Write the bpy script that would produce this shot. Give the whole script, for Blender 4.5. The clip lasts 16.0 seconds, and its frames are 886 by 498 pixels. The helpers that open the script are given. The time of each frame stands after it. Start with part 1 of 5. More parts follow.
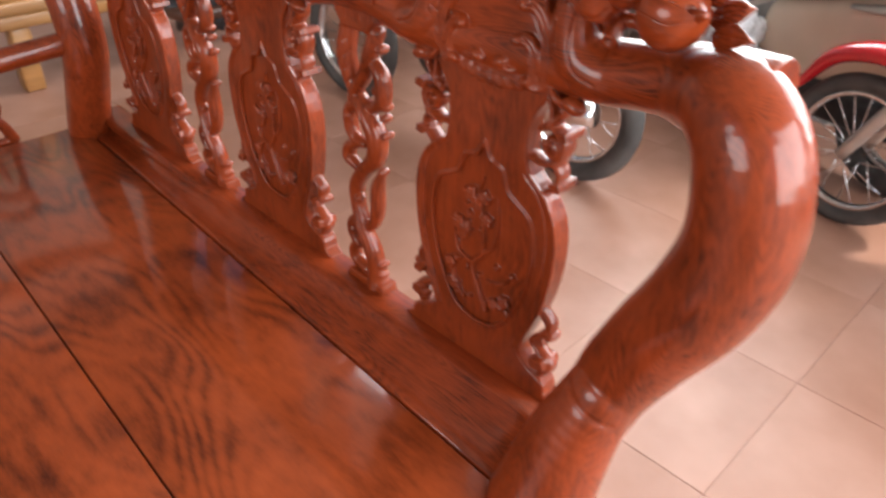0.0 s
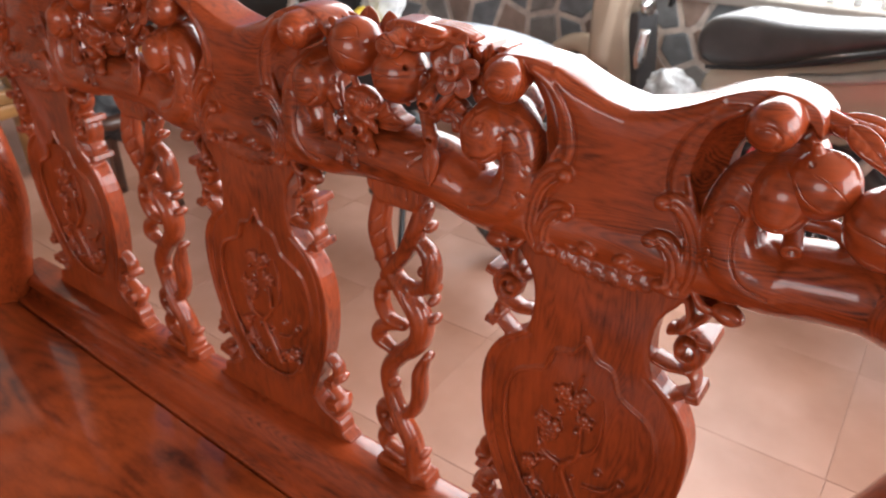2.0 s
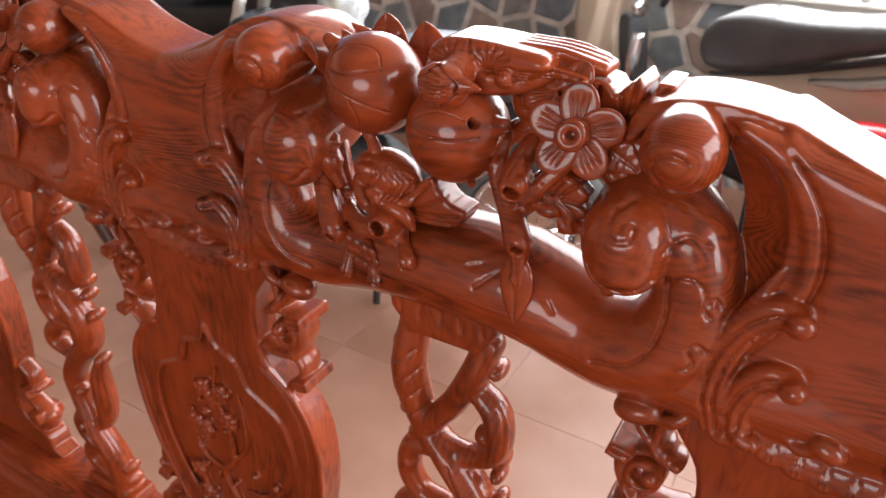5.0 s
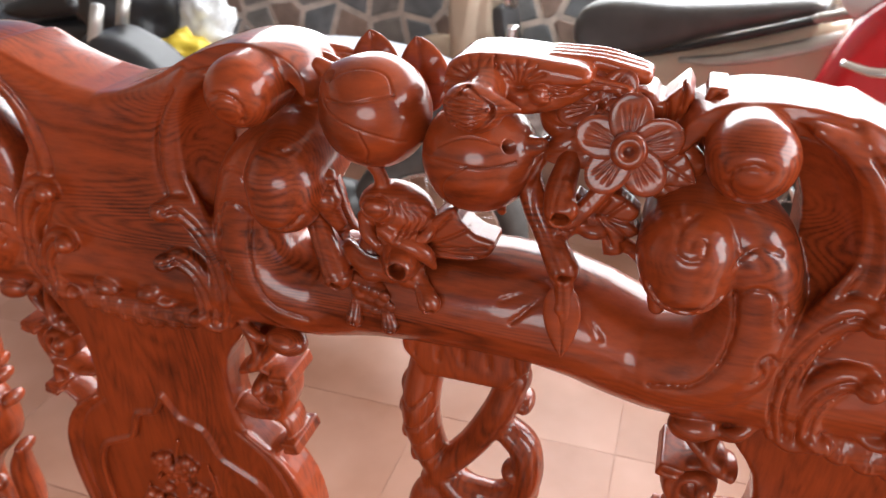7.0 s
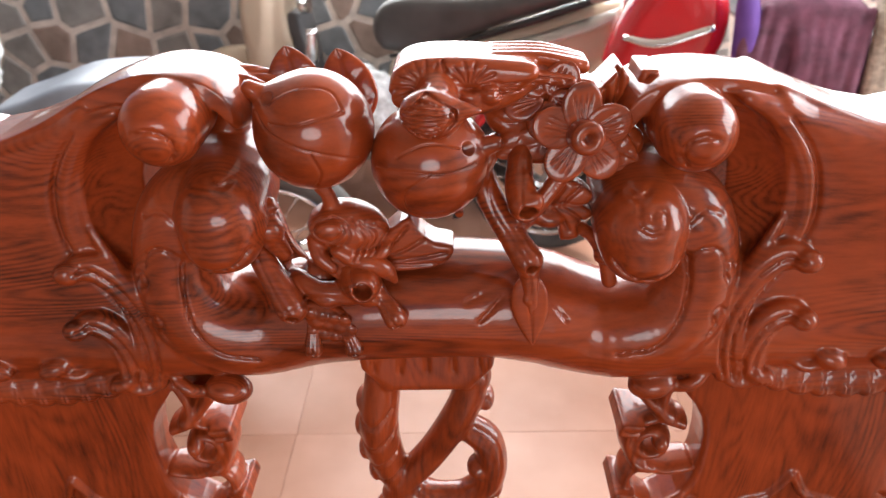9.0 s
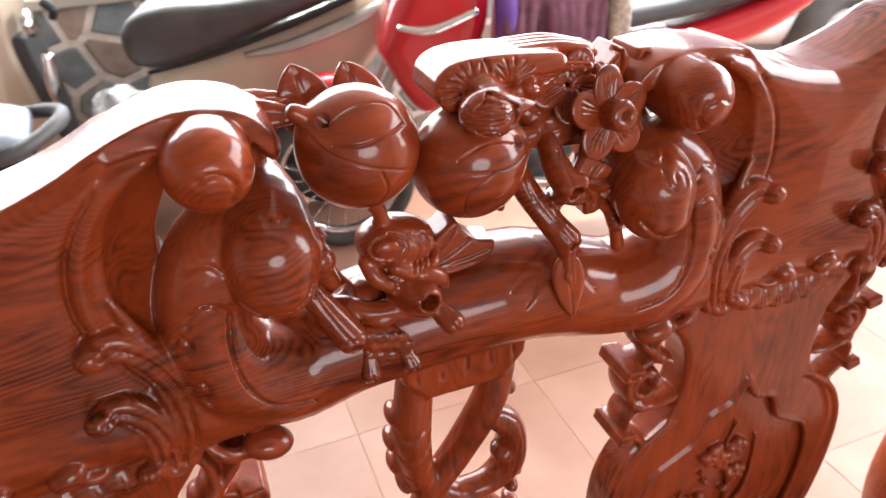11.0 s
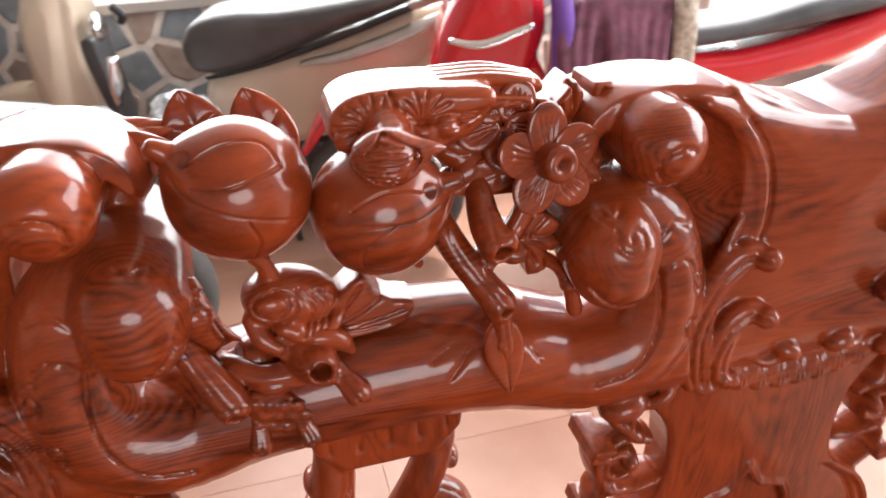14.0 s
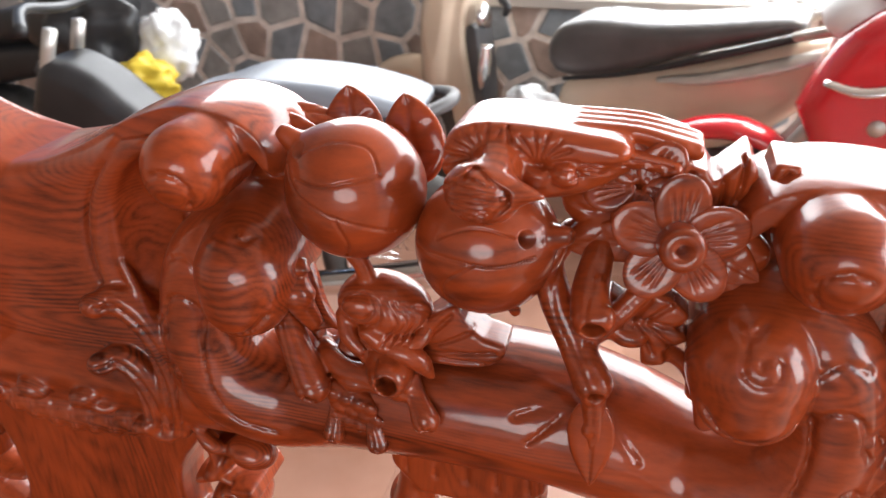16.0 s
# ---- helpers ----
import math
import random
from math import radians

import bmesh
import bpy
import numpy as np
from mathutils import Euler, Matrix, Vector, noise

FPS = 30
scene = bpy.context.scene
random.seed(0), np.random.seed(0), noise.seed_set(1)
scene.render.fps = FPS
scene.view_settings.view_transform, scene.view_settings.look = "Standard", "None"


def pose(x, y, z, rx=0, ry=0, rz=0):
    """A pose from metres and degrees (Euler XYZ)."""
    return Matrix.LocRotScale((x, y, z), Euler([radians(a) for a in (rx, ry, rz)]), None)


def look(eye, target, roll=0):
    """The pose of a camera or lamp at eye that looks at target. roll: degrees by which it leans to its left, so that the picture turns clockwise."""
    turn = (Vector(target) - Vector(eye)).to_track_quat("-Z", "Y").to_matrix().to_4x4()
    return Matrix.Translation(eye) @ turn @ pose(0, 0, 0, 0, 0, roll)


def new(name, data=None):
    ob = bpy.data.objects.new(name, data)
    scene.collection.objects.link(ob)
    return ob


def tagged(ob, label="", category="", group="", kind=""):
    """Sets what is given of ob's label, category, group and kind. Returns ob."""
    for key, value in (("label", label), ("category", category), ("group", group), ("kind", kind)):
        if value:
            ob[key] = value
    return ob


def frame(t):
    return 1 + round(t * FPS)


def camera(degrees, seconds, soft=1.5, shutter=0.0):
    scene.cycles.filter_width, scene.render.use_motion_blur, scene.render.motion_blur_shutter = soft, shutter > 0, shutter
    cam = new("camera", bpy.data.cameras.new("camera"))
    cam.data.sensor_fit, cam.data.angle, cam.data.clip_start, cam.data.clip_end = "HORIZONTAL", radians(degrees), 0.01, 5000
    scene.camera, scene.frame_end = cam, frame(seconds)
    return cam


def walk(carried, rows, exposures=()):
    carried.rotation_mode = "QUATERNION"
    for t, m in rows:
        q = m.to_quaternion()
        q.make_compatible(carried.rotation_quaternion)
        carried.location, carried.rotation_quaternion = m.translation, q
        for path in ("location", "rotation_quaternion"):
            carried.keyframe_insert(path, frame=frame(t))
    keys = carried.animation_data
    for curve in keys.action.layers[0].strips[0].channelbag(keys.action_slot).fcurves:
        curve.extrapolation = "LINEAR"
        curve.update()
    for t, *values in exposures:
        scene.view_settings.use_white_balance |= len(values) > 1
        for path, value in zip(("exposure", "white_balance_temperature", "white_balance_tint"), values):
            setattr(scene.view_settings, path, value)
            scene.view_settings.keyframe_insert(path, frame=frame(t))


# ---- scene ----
cam = camera(63.1, 16.0, shutter=0.5)
cam.data.dof.use_dof, cam.data.dof.focus_distance, cam.data.dof.aperture_fstop = True, 0.45, 13.0
SIZE = 1.55
BASE = pose(1.1755, -0.6981, 1.3364, -34.063, -1.138, 45.261)
ROWS = [
    (0.0, 0.0, 0.0, 0.0, 0.0, 0.0, -0.0),
    (0.5, -0.0691, 0.0447, 0.0621, -0.3, 0.69, 0.36),
    (1.0, -0.107, 0.0847, 0.1025, -2.45, 3.45, 2.27),
    (1.5, -0.1323, 0.0989, 0.1297, -6.89, 3.19, 5.33),
    (2.0, -0.1427, 0.1266, 0.1493, -8.07, 3.12, 6.34),
    (2.5, -0.1472, 0.1846, 0.1666, -8.28, 3.1, 6.47),
    (3.0, -0.1489, 0.2638, 0.2128, -8.8, 3.15, 7.61),
    (3.5, -0.1395, 0.3175, 0.241, -10.36, 3.01, 8.12),
    (4.0, -0.1421, 0.361, 0.2447, -10.93, 2.85, 8.82),
    (4.5, -0.1552, 0.3598, 0.2465, -11.24, 2.93, 8.75),
    (7.0, -0.2086, 0.4103, 0.2807, -21.62, 0.65, 16.27),
    (7.5, -0.2236, 0.4248, 0.2932, -26.84, -1.04, 19.06),
    (8.0, -0.2329, 0.4222, 0.2919, -29.77, -2.0, 21.06),
    (10.5, -0.3146, 0.4936, 0.3466, -55.91, -13.97, 31.46),
    (11.0, -0.3206, 0.5158, 0.3642, -62.03, -17.31, 33.06),
    (11.5, -0.321, 0.5314, 0.373, -68.28, -20.72, 34.18),
    (12.0, -0.3203, 0.5423, 0.3763, -71.06, -22.21, 34.72),
    (12.5, -0.3115, 0.5467, 0.3753, -71.66, -22.44, 34.66),
    (13.0, -0.3071, 0.5353, 0.3702, -69.37, -20.93, 34.5),
    (13.5, -0.2905, 0.5175, 0.3574, -62.46, -16.99, 33.41),
    (14.0, -0.2539, 0.4937, 0.3378, -54.47, -12.5, 31.47),
    (14.5, -0.2285, 0.4839, 0.3305, -45.99, -8.09, 28.25),
    (15.0, -0.2175, 0.4774, 0.3216, -37.54, -4.15, 24.7),
    (15.5, -0.2038, 0.4699, 0.32, -29.7, -0.98, 20.88),
    (16.0, -0.1874, 0.461, 0.3139, -23.88, 1.01, 17.41),
]
walk(cam, [(t, BASE @ pose(SIZE * x, SIZE * y, SIZE * z, 90 + pitch, roll, yaw)) for t, x, y, z, yaw, pitch, roll in ROWS],
     [(0.0, 0.34), (4.5, 0.34), (8.0, 0.52), (10.5, 0.64), (13.0, 0.64), (16.0, 0.6)])
# ---- world and light ----
world = bpy.data.worlds.new("sky")
scene.world = world
world.use_nodes = True
_nt = world.node_tree
_sky = _nt.nodes.new("ShaderNodeTexSky")
_sky.sky_type, _sky.sun_disc = "NISHITA", False
_sky.sun_elevation, _sky.sun_rotation = radians(52), radians(60)
_nt.links.new(_sky.outputs[0], _nt.nodes["Background"].inputs[0])
_nt.nodes["Background"].inputs[1].default_value = 0.1


def lamp(name, kind, m, power, size=(1, 1), color=(1, 1, 1), shape="RECTANGLE"):
    data = bpy.data.lights.new(name, kind)
    data.energy, data.color = power, color
    if kind == "AREA":
        data.shape, data.size, data.size_y = shape, *size
    else:
        data.angle = radians(size[0])
    ob = new(name, data)
    ob.matrix_world = m
    return ob


# hazy sun on the yard, and the daylight that comes in over the low wall, through the open side and the open front
lamp("sun", "SUN", look((8, 6, 10), (4, 2, 0)), 3.0, (6,), (1, 0.95, 0.88))
lamp("daylight_over_wall", "AREA", look((0.6, 3.95, 2.4), (0.5, 0, 1.1)), 440, (6.0, 2.8), (0.97, 0.985, 1))
lamp("daylight_open_side", "AREA", look((4.5, 0.6, 2.2), (0, 0.3, 0.7)), 280, (4.4, 2.8), (0.97, 0.985, 1))
lamp("daylight_open_front", "AREA", look((0.6, -4.3, 2.1), (0.4, 0, 1.0)), 60, (2.8, 1.8), (1, 0.99, 0.98), "ELLIPSE")


# ---- materials ----
def material(name, color, rough=0.5, metal=0.0, coat=0.0, var=0.12, scale=8.0, bump=0.0, bump_scale=60.0, second=None, stretch=(1, 1, 1)):
    """A plain surface with blotches and fine relief at two scales."""
    m = bpy.data.materials.new(name)
    m.use_nodes = True
    nt = m.node_tree
    b = nt.nodes["Principled BSDF"]
    tc = nt.nodes.new("ShaderNodeTexCoord")
    mp = nt.nodes.new("ShaderNodeMapping")
    mp.inputs["Scale"].default_value = stretch
    nt.links.new(tc.outputs["Object"], mp.inputs[0])
    n1 = nt.nodes.new("ShaderNodeTexNoise")
    n1.inputs["Scale"].default_value, n1.inputs["Detail"].default_value = scale, 6
    nt.links.new(mp.outputs[0], n1.inputs[0])
    ramp = nt.nodes.new("ShaderNodeValToRGB")
    second = second or tuple(c * (1 - 2.5 * var) for c in color)
    first = tuple(min(1, c * (1 + var)) for c in color)
    ramp.color_ramp.elements[0].position, ramp.color_ramp.elements[1].position = 0.3, 0.7
    ramp.color_ramp.elements[0].color, ramp.color_ramp.elements[1].color = (*second, 1), (*first, 1)
    nt.links.new(n1.outputs[0], ramp.inputs[0])
    nt.links.new(ramp.outputs[0], b.inputs["Base Color"])
    b.inputs["Roughness"].default_value, b.inputs["Metallic"].default_value, b.inputs["Coat Weight"].default_value = rough, metal, coat
    b.inputs["Coat Roughness"].default_value = 0.08
    if bump:
        n2 = nt.nodes.new("ShaderNodeTexNoise")
        n2.inputs["Scale"].default_value, n2.inputs["Detail"].default_value = bump_scale, 5
        nt.links.new(mp.outputs[0], n2.inputs[0])
        bp = nt.nodes.new("ShaderNodeBump")
        bp.inputs["Strength"].default_value, bp.inputs["Distance"].default_value = bump, 0.004
        nt.links.new(n2.outputs[0], bp.inputs["Height"])
        nt.links.new(bp.outputs[0], b.inputs["Normal"])
    return m


def rosewood(name, light=(0.345, 0.053, 0.0122), dark=(0.026, 0.0034, 0.0013), grain=(2.4, 17, 17), rough=0.42, coat=0.72, contrast=0.3, rings_=330.0):
    """Lacquered red rosewood: figure of warped rings, fine pores along the grain, a glossy coat."""
    m = bpy.data.materials.new(name)
    m.use_nodes = True
    nt = m.node_tree
    b = nt.nodes["Principled BSDF"]
    tc = nt.nodes.new("ShaderNodeTexCoord")
    mp = nt.nodes.new("ShaderNodeMapping")
    mp.inputs["Scale"].default_value = grain
    nt.links.new(tc.outputs["Object"], mp.inputs[0])
    warp = nt.nodes.new("ShaderNodeTexNoise")
    warp.inputs["Scale"].default_value, warp.inputs["Detail"].default_value, warp.inputs["Roughness"].default_value = 0.7, 2, 0.42
    nt.links.new(mp.outputs[0], warp.inputs[0])
    rings = nt.nodes.new("ShaderNodeMath")
    rings.operation = "MULTIPLY"
    rings.inputs[1].default_value = rings_
    nt.links.new(warp.outputs[0], rings.inputs[0])
    sine = nt.nodes.new("ShaderNodeMath")
    sine.operation = "SINE"
    nt.links.new(rings.outputs[0], sine.inputs[0])
    thin = nt.nodes.new("ShaderNodeMath")
    thin.operation = "POWER"
    half_up = nt.nodes.new("ShaderNodeMath")
    half_up.operation = "MULTIPLY_ADD"
    half_up.inputs[1].default_value, half_up.inputs[2].default_value = 0.5, 0.5
    nt.links.new(sine.outputs[0], half_up.inputs[0])
    nt.links.new(half_up.outputs[0], thin.inputs[0])
    thin.inputs[1].default_value = 0.75
    # the lines come and go along the board
    fade = nt.nodes.new("ShaderNodeTexNoise")
    fade.inputs["Scale"].default_value, fade.inputs["Detail"].default_value = 1.6, 3
    nt.links.new(mp.outputs[0], fade.inputs[0])
    reach = nt.nodes.new("ShaderNodeMapRange")
    reach.inputs["From Min"].default_value, reach.inputs["From Max"].default_value = 0.33, 0.62
    nt.links.new(fade.outputs[0], reach.inputs["Value"])
    gap = nt.nodes.new("ShaderNodeMath")
    gap.operation = "SUBTRACT"
    gap.inputs[0].default_value = 1.0
    nt.links.new(thin.outputs[0], gap.inputs[1])
    drawn = nt.nodes.new("ShaderNodeMath")
    drawn.operation = "MULTIPLY"
    nt.links.new(gap.outputs[0], drawn.inputs[0])
    nt.links.new(reach.outputs[0], drawn.inputs[1])
    pores = nt.nodes.new("ShaderNodeTexNoise")
    pores.inputs["Scale"].default_value, pores.inputs["Detail"].default_value, pores.inputs["Roughness"].default_value = 9.0, 7, 0.72
    nt.links.new(mp.outputs[0], pores.inputs[0])
    blot = nt.nodes.new("ShaderNodeTexNoise")
    blot.inputs["Scale"].default_value, blot.inputs["Detail"].default_value = 7.0, 4
    nt.links.new(tc.outputs["Object"], blot.inputs[0])
    s1 = nt.nodes.new("ShaderNodeMath")
    s1.operation = "MULTIPLY_ADD"
    s1.inputs[1].default_value, s1.inputs[2].default_value = -0.5 * contrast, 0.055
    nt.links.new(drawn.outputs[0], s1.inputs[0])
    s2 = nt.nodes.new("ShaderNodeMath")
    s2.operation = "MULTIPLY_ADD"
    s2.inputs[1].default_value = 0.55
    nt.links.new(pores.outputs[0], s2.inputs[0])
    nt.links.new(s1.outputs[0], s2.inputs[2])
    s3 = nt.nodes.new("ShaderNodeMath")
    s3.operation = "MULTIPLY_ADD"
    s3.inputs[1].default_value = 0.6
    nt.links.new(blot.outputs[0], s3.inputs[0])
    nt.links.new(s2.outputs[0], s3.inputs[2])
    ramp = nt.nodes.new("ShaderNodeValToRGB")
    el = ramp.color_ramp.elements
    el[0].position, el[1].position = 0.34, 0.86
    el[0].color, el[1].color = (*dark, 1), (*light, 1)
    mid = el.new(0.6)
    mid.color = (*(0.35 * d + 0.65 * l for d, l in zip(dark, light)), 1)
    nt.links.new(s3.outputs[0], ramp.inputs[0])
    nt.links.new(ramp.outputs[0], b.inputs["Base Color"])
    b.inputs["Roughness"].default_value = rough
    b.inputs["Specular IOR Level"].default_value = 0.1
    b.inputs["Coat Weight"].default_value, b.inputs["Coat Roughness"].default_value = coat, 0.12
    bp = nt.nodes.new("ShaderNodeBump")
    bp.inputs["Strength"].default_value, bp.inputs["Distance"].default_value = 0.08, 0.002
    nt.links.new(pores.outputs[0], bp.inputs["Height"])
    nt.links.new(bp.outputs[0], b.inputs["Normal"])
    return m


WOOD = rosewood("rosewood_carved")
WOOD_UP = rosewood("rosewood_upright_grain", grain=(16, 16, 2.4), contrast=0.24)
SEAT = rosewood("rosewood_seat_board", light=(0.34, 0.06, 0.0138), dark=(0.055, 0.008, 0.0024), grain=(1.5, 5, 5), contrast=0.32, rings_=170.0)
FRUIT = rosewood("rosewood_fruit", light=(0.335, 0.052, 0.0122), grain=(4, 4, 13), contrast=0.3, rings_=150.0)
TILE = material("salmon_floor_tile", (0.44, 0.245, 0.18), 0.42, scale=3.2, var=0.06, bump=0.02, second=(0.34, 0.165, 0.105))
GROUT = material("grout", (0.42, 0.23, 0.17), 0.8)
STONES = [material("wall_stone_grey", (0.30, 0.29, 0.28), 0.7, scale=14, bump=0.4, bump_scale=40), material("wall_stone_brown", (0.34, 0.25, 0.21), 0.7, scale=14, bump=0.4, bump_scale=40), material("wall_stone_blue", (0.22, 0.24, 0.26), 0.7, scale=14, bump=0.4, bump_scale=40)]
MORTAR = material("mortar", (0.72, 0.64, 0.58), 0.9, scale=20, bump=0.3)
# coping and unseen walls; grey kept dim so the walls give less fill
PLASTER = material("dim_wall_grey", (0.42, 0.38, 0.34), 0.85, scale=2.0, var=0.08, bump=0.2)
# brown of the added, unseen roof, dark so that little light bounces
CEIL = material("unseen_roof_brown", (0.30, 0.25, 0.21), 0.8, scale=4.0, var=0.15)
YARD = material("pale_concrete", (0.62, 0.60, 0.56), 0.85, scale=3.0, var=0.08, bump=0.1)
CREAM = material("cream_paint", (0.62, 0.50, 0.38), 0.25, coat=0.8, var=0.03)
RED = material("red_paint", (0.55, 0.012, 0.022), 0.22, coat=0.9, var=0.04)
BLACK = material("black_plastic", (0.02, 0.02, 0.022), 0.45, var=0.2)
DARK = material("dark_grey_plastic", (0.075, 0.072, 0.075), 0.5, var=0.15)
VINYL = material("grey_seat_vinyl", (0.085, 0.08, 0.08), 0.3, var=0.12, bump=0.15, bump_scale=400)
BLUEGREY = material("blue_grey_vinyl", (0.22, 0.245, 0.285), 0.4, var=0.08, bump=0.1, bump_scale=400)
RUBBER = material("tyre_rubber", (0.085, 0.08, 0.075), 0.8, var=0.2, bump=0.2)
CHROME = material("chrome", (0.75, 0.75, 0.76), 0.18, metal=1.0, var=0.05)
ALLOY = material("dull_alloy", (0.55, 0.53, 0.5), 0.42, metal=0.8, var=0.12)
ENGINE = material("engine_metal", (0.10, 0.10, 0.10), 0.5, metal=0.6, var=0.3)
PURPLE = material("mauve_cloth", (0.20, 0.075, 0.12), 0.85, var=0.2, scale=20, bump=0.3)
VIOLET = material("violet_cloth", (0.20, 0.09, 0.42), 0.8, var=0.15)
YELLOW = material("yellow_plastic", (0.75, 0.55, 0.05), 0.5)
WHITE = material("white_plastic", (0.75, 0.77, 0.78), 0.35, var=0.05)
CLEAR = material("clear_plastic_bag", (0.72, 0.76, 0.78), 0.12, var=0.2, scale=30, bump=0.8, bump_scale=45)
FUR = material("beige_fleece", (0.5, 0.42, 0.34), 0.95, var=0.2, scale=60, bump=0.6, bump_scale=120)
OAK = material("yellow_wood", (0.42, 0.20, 0.065), 0.4, coat=0.3, var=0.2, scale=3, stretch=(1, 0.25, 4))
OLIVE = material("dark_carved_wood", (0.16, 0.085, 0.03), 0.4, coat=0.4, var=0.3, scale=25, bump=0.5, bump_scale=60)
BROWN = material("dark_brown_wood", (0.06, 0.022, 0.012), 0.4, coat=0.4, var=0.2)


# ---- mesh helpers ----
def link(name, bm, mat, parent=None, label="", smooth=True):
    me = bpy.data.meshes.new(name)
    bm.to_mesh(me)
    bm.free()
    me.materials.append(mat)
    if smooth:
        me.polygons.foreach_set("use_smooth", [True] * len(me.polygons))
    ob = new(name, me)
    ob.parent = parent
    if label:
        tagged(ob, label)
    return ob


def part(name, bm, mat, parent, label="", smooth=True):
    return link(name, bm, mat, parent, label, smooth)


def arrays(name, v, f, mat, parent=None, label=""):
    """A mesh object from arrays of places and of four-cornered faces."""
    me = bpy.data.meshes.new(name)
    me.vertices.add(len(v))
    me.vertices.foreach_set("co", np.asarray(v, np.float32).ravel())
    me.loops.add(f.size)
    me.loops.foreach_set("vertex_index", f.ravel().astype(np.int32))
    me.polygons.add(len(f))
    me.polygons.foreach_set("loop_start", np.arange(0, f.size, f.shape[1], dtype=np.int32))
    me.polygons.foreach_set("loop_total", np.full(len(f), f.shape[1], np.int32))
    me.polygons.foreach_set("use_smooth", np.ones(len(f), bool))
    me.update(calc_edges=True)
    me.materials.append(mat)
    ob = new(name, me)
    ob.parent = parent
    if label:
        tagged(ob, label)
    return ob


def box(x0, x1, y0, y1, z0, z1, bevel=0.004, bm=None, seg=2):
    bm = bm or bmesh.new()
    made = bmesh.ops.create_cube(bm, size=1)["verts"]
    for v in made:
        v.co = ((x0 + x1) / 2 + v.co.x * (x1 - x0), (y0 + y1) / 2 + v.co.y * (y1 - y0), (z0 + z1) / 2 + v.co.z * (z1 - z0))
    if bevel:
        edges = list({e for v in made for e in v.link_edges})
        bmesh.ops.bevel(bm, geom=edges, offset=bevel, segments=seg, affect="EDGES", profile=0.5)
    return bm


def spline(points, n):
    """A smooth line through the points (rows of any width), n steps a span."""
    p = np.array(points, float)
    q = np.vstack([2 * p[0] - p[1], p, 2 * p[-1] - p[-2]])
    out = []
    for i in range(len(p) - 1):
        for t in np.arange(n) / n:
            a, b, c, d = q[i:i + 4]
            out.append(0.5 * (2 * b + (c - a) * t + (2 * a - 5 * b + 4 * c - d) * t * t + (3 * b - a - 3 * c + d) * t ** 3))
    return np.array(out + [p[-1]])


def tube(points, n=6, around=14, bm=None, hollow=0.0, flat=1.0):
    """A tapered round bar along a smooth line of (x, y, z, radius); hollow: a bore of that share of its end's radius."""
    bm = bm or bmesh.new()
    line = spline(points, n)
    rings, side = [], None
    for i, row in enumerate(line):
        c = Vector(row[:3])
        ahead = Vector(line[min(i + 1, len(line) - 1)][:3]) - Vector(line[max(i - 1, 0)][:3])
        ahead.normalize()
        if side is None:
            side = ahead.orthogonal().normalized()
        side = (side - ahead * side.dot(ahead)).normalized()
        up = ahead.cross(side)
        rings.append([bm.verts.new(c + float(row[3]) * (math.cos(a) * side + flat * math.sin(a) * up)) for a in (2 * math.pi * q / around for q in range(around))])
    ends = [(line[0], rings[0], -1), (line[-1], rings[-1], 1)]
    for r, s in zip(rings, rings[1:]):
        for i in range(around):
            bm.faces.new((r[i], r[(i + 1) % around], s[(i + 1) % around], s[i]))
    for row, ring, way in ends:
        inner = ring
        if hollow and way > 0:
            ahead = Vector(line[-1][:3]) - Vector(line[-2][:3])
            ahead.normalize()
            c = Vector(row[:3])
            lip = [bm.verts.new(c + ahead * float(row[3]) * 0.12 + (v.co - c) * 0.82) for v in ring]
            mouth = [bm.verts.new(c + ahead * float(row[3]) * 0.05 + (v.co - c) * hollow) for v in ring]
            deep = [bm.verts.new(c - ahead * float(row[3]) * 1.2 + (v.co - c) * hollow * 0.9) for v in ring]
            for a, b in ((ring, lip), (lip, mouth), (mouth, deep)):
                for i in range(around):
                    bm.faces.new((a[i], a[(i + 1) % around], b[(i + 1) % around], b[i]))
            inner = deep
        bm.faces.new(inner if way > 0 else inner[::-1])
    bmesh.ops.recalc_face_normals(bm, faces=bm.faces)
    return bm


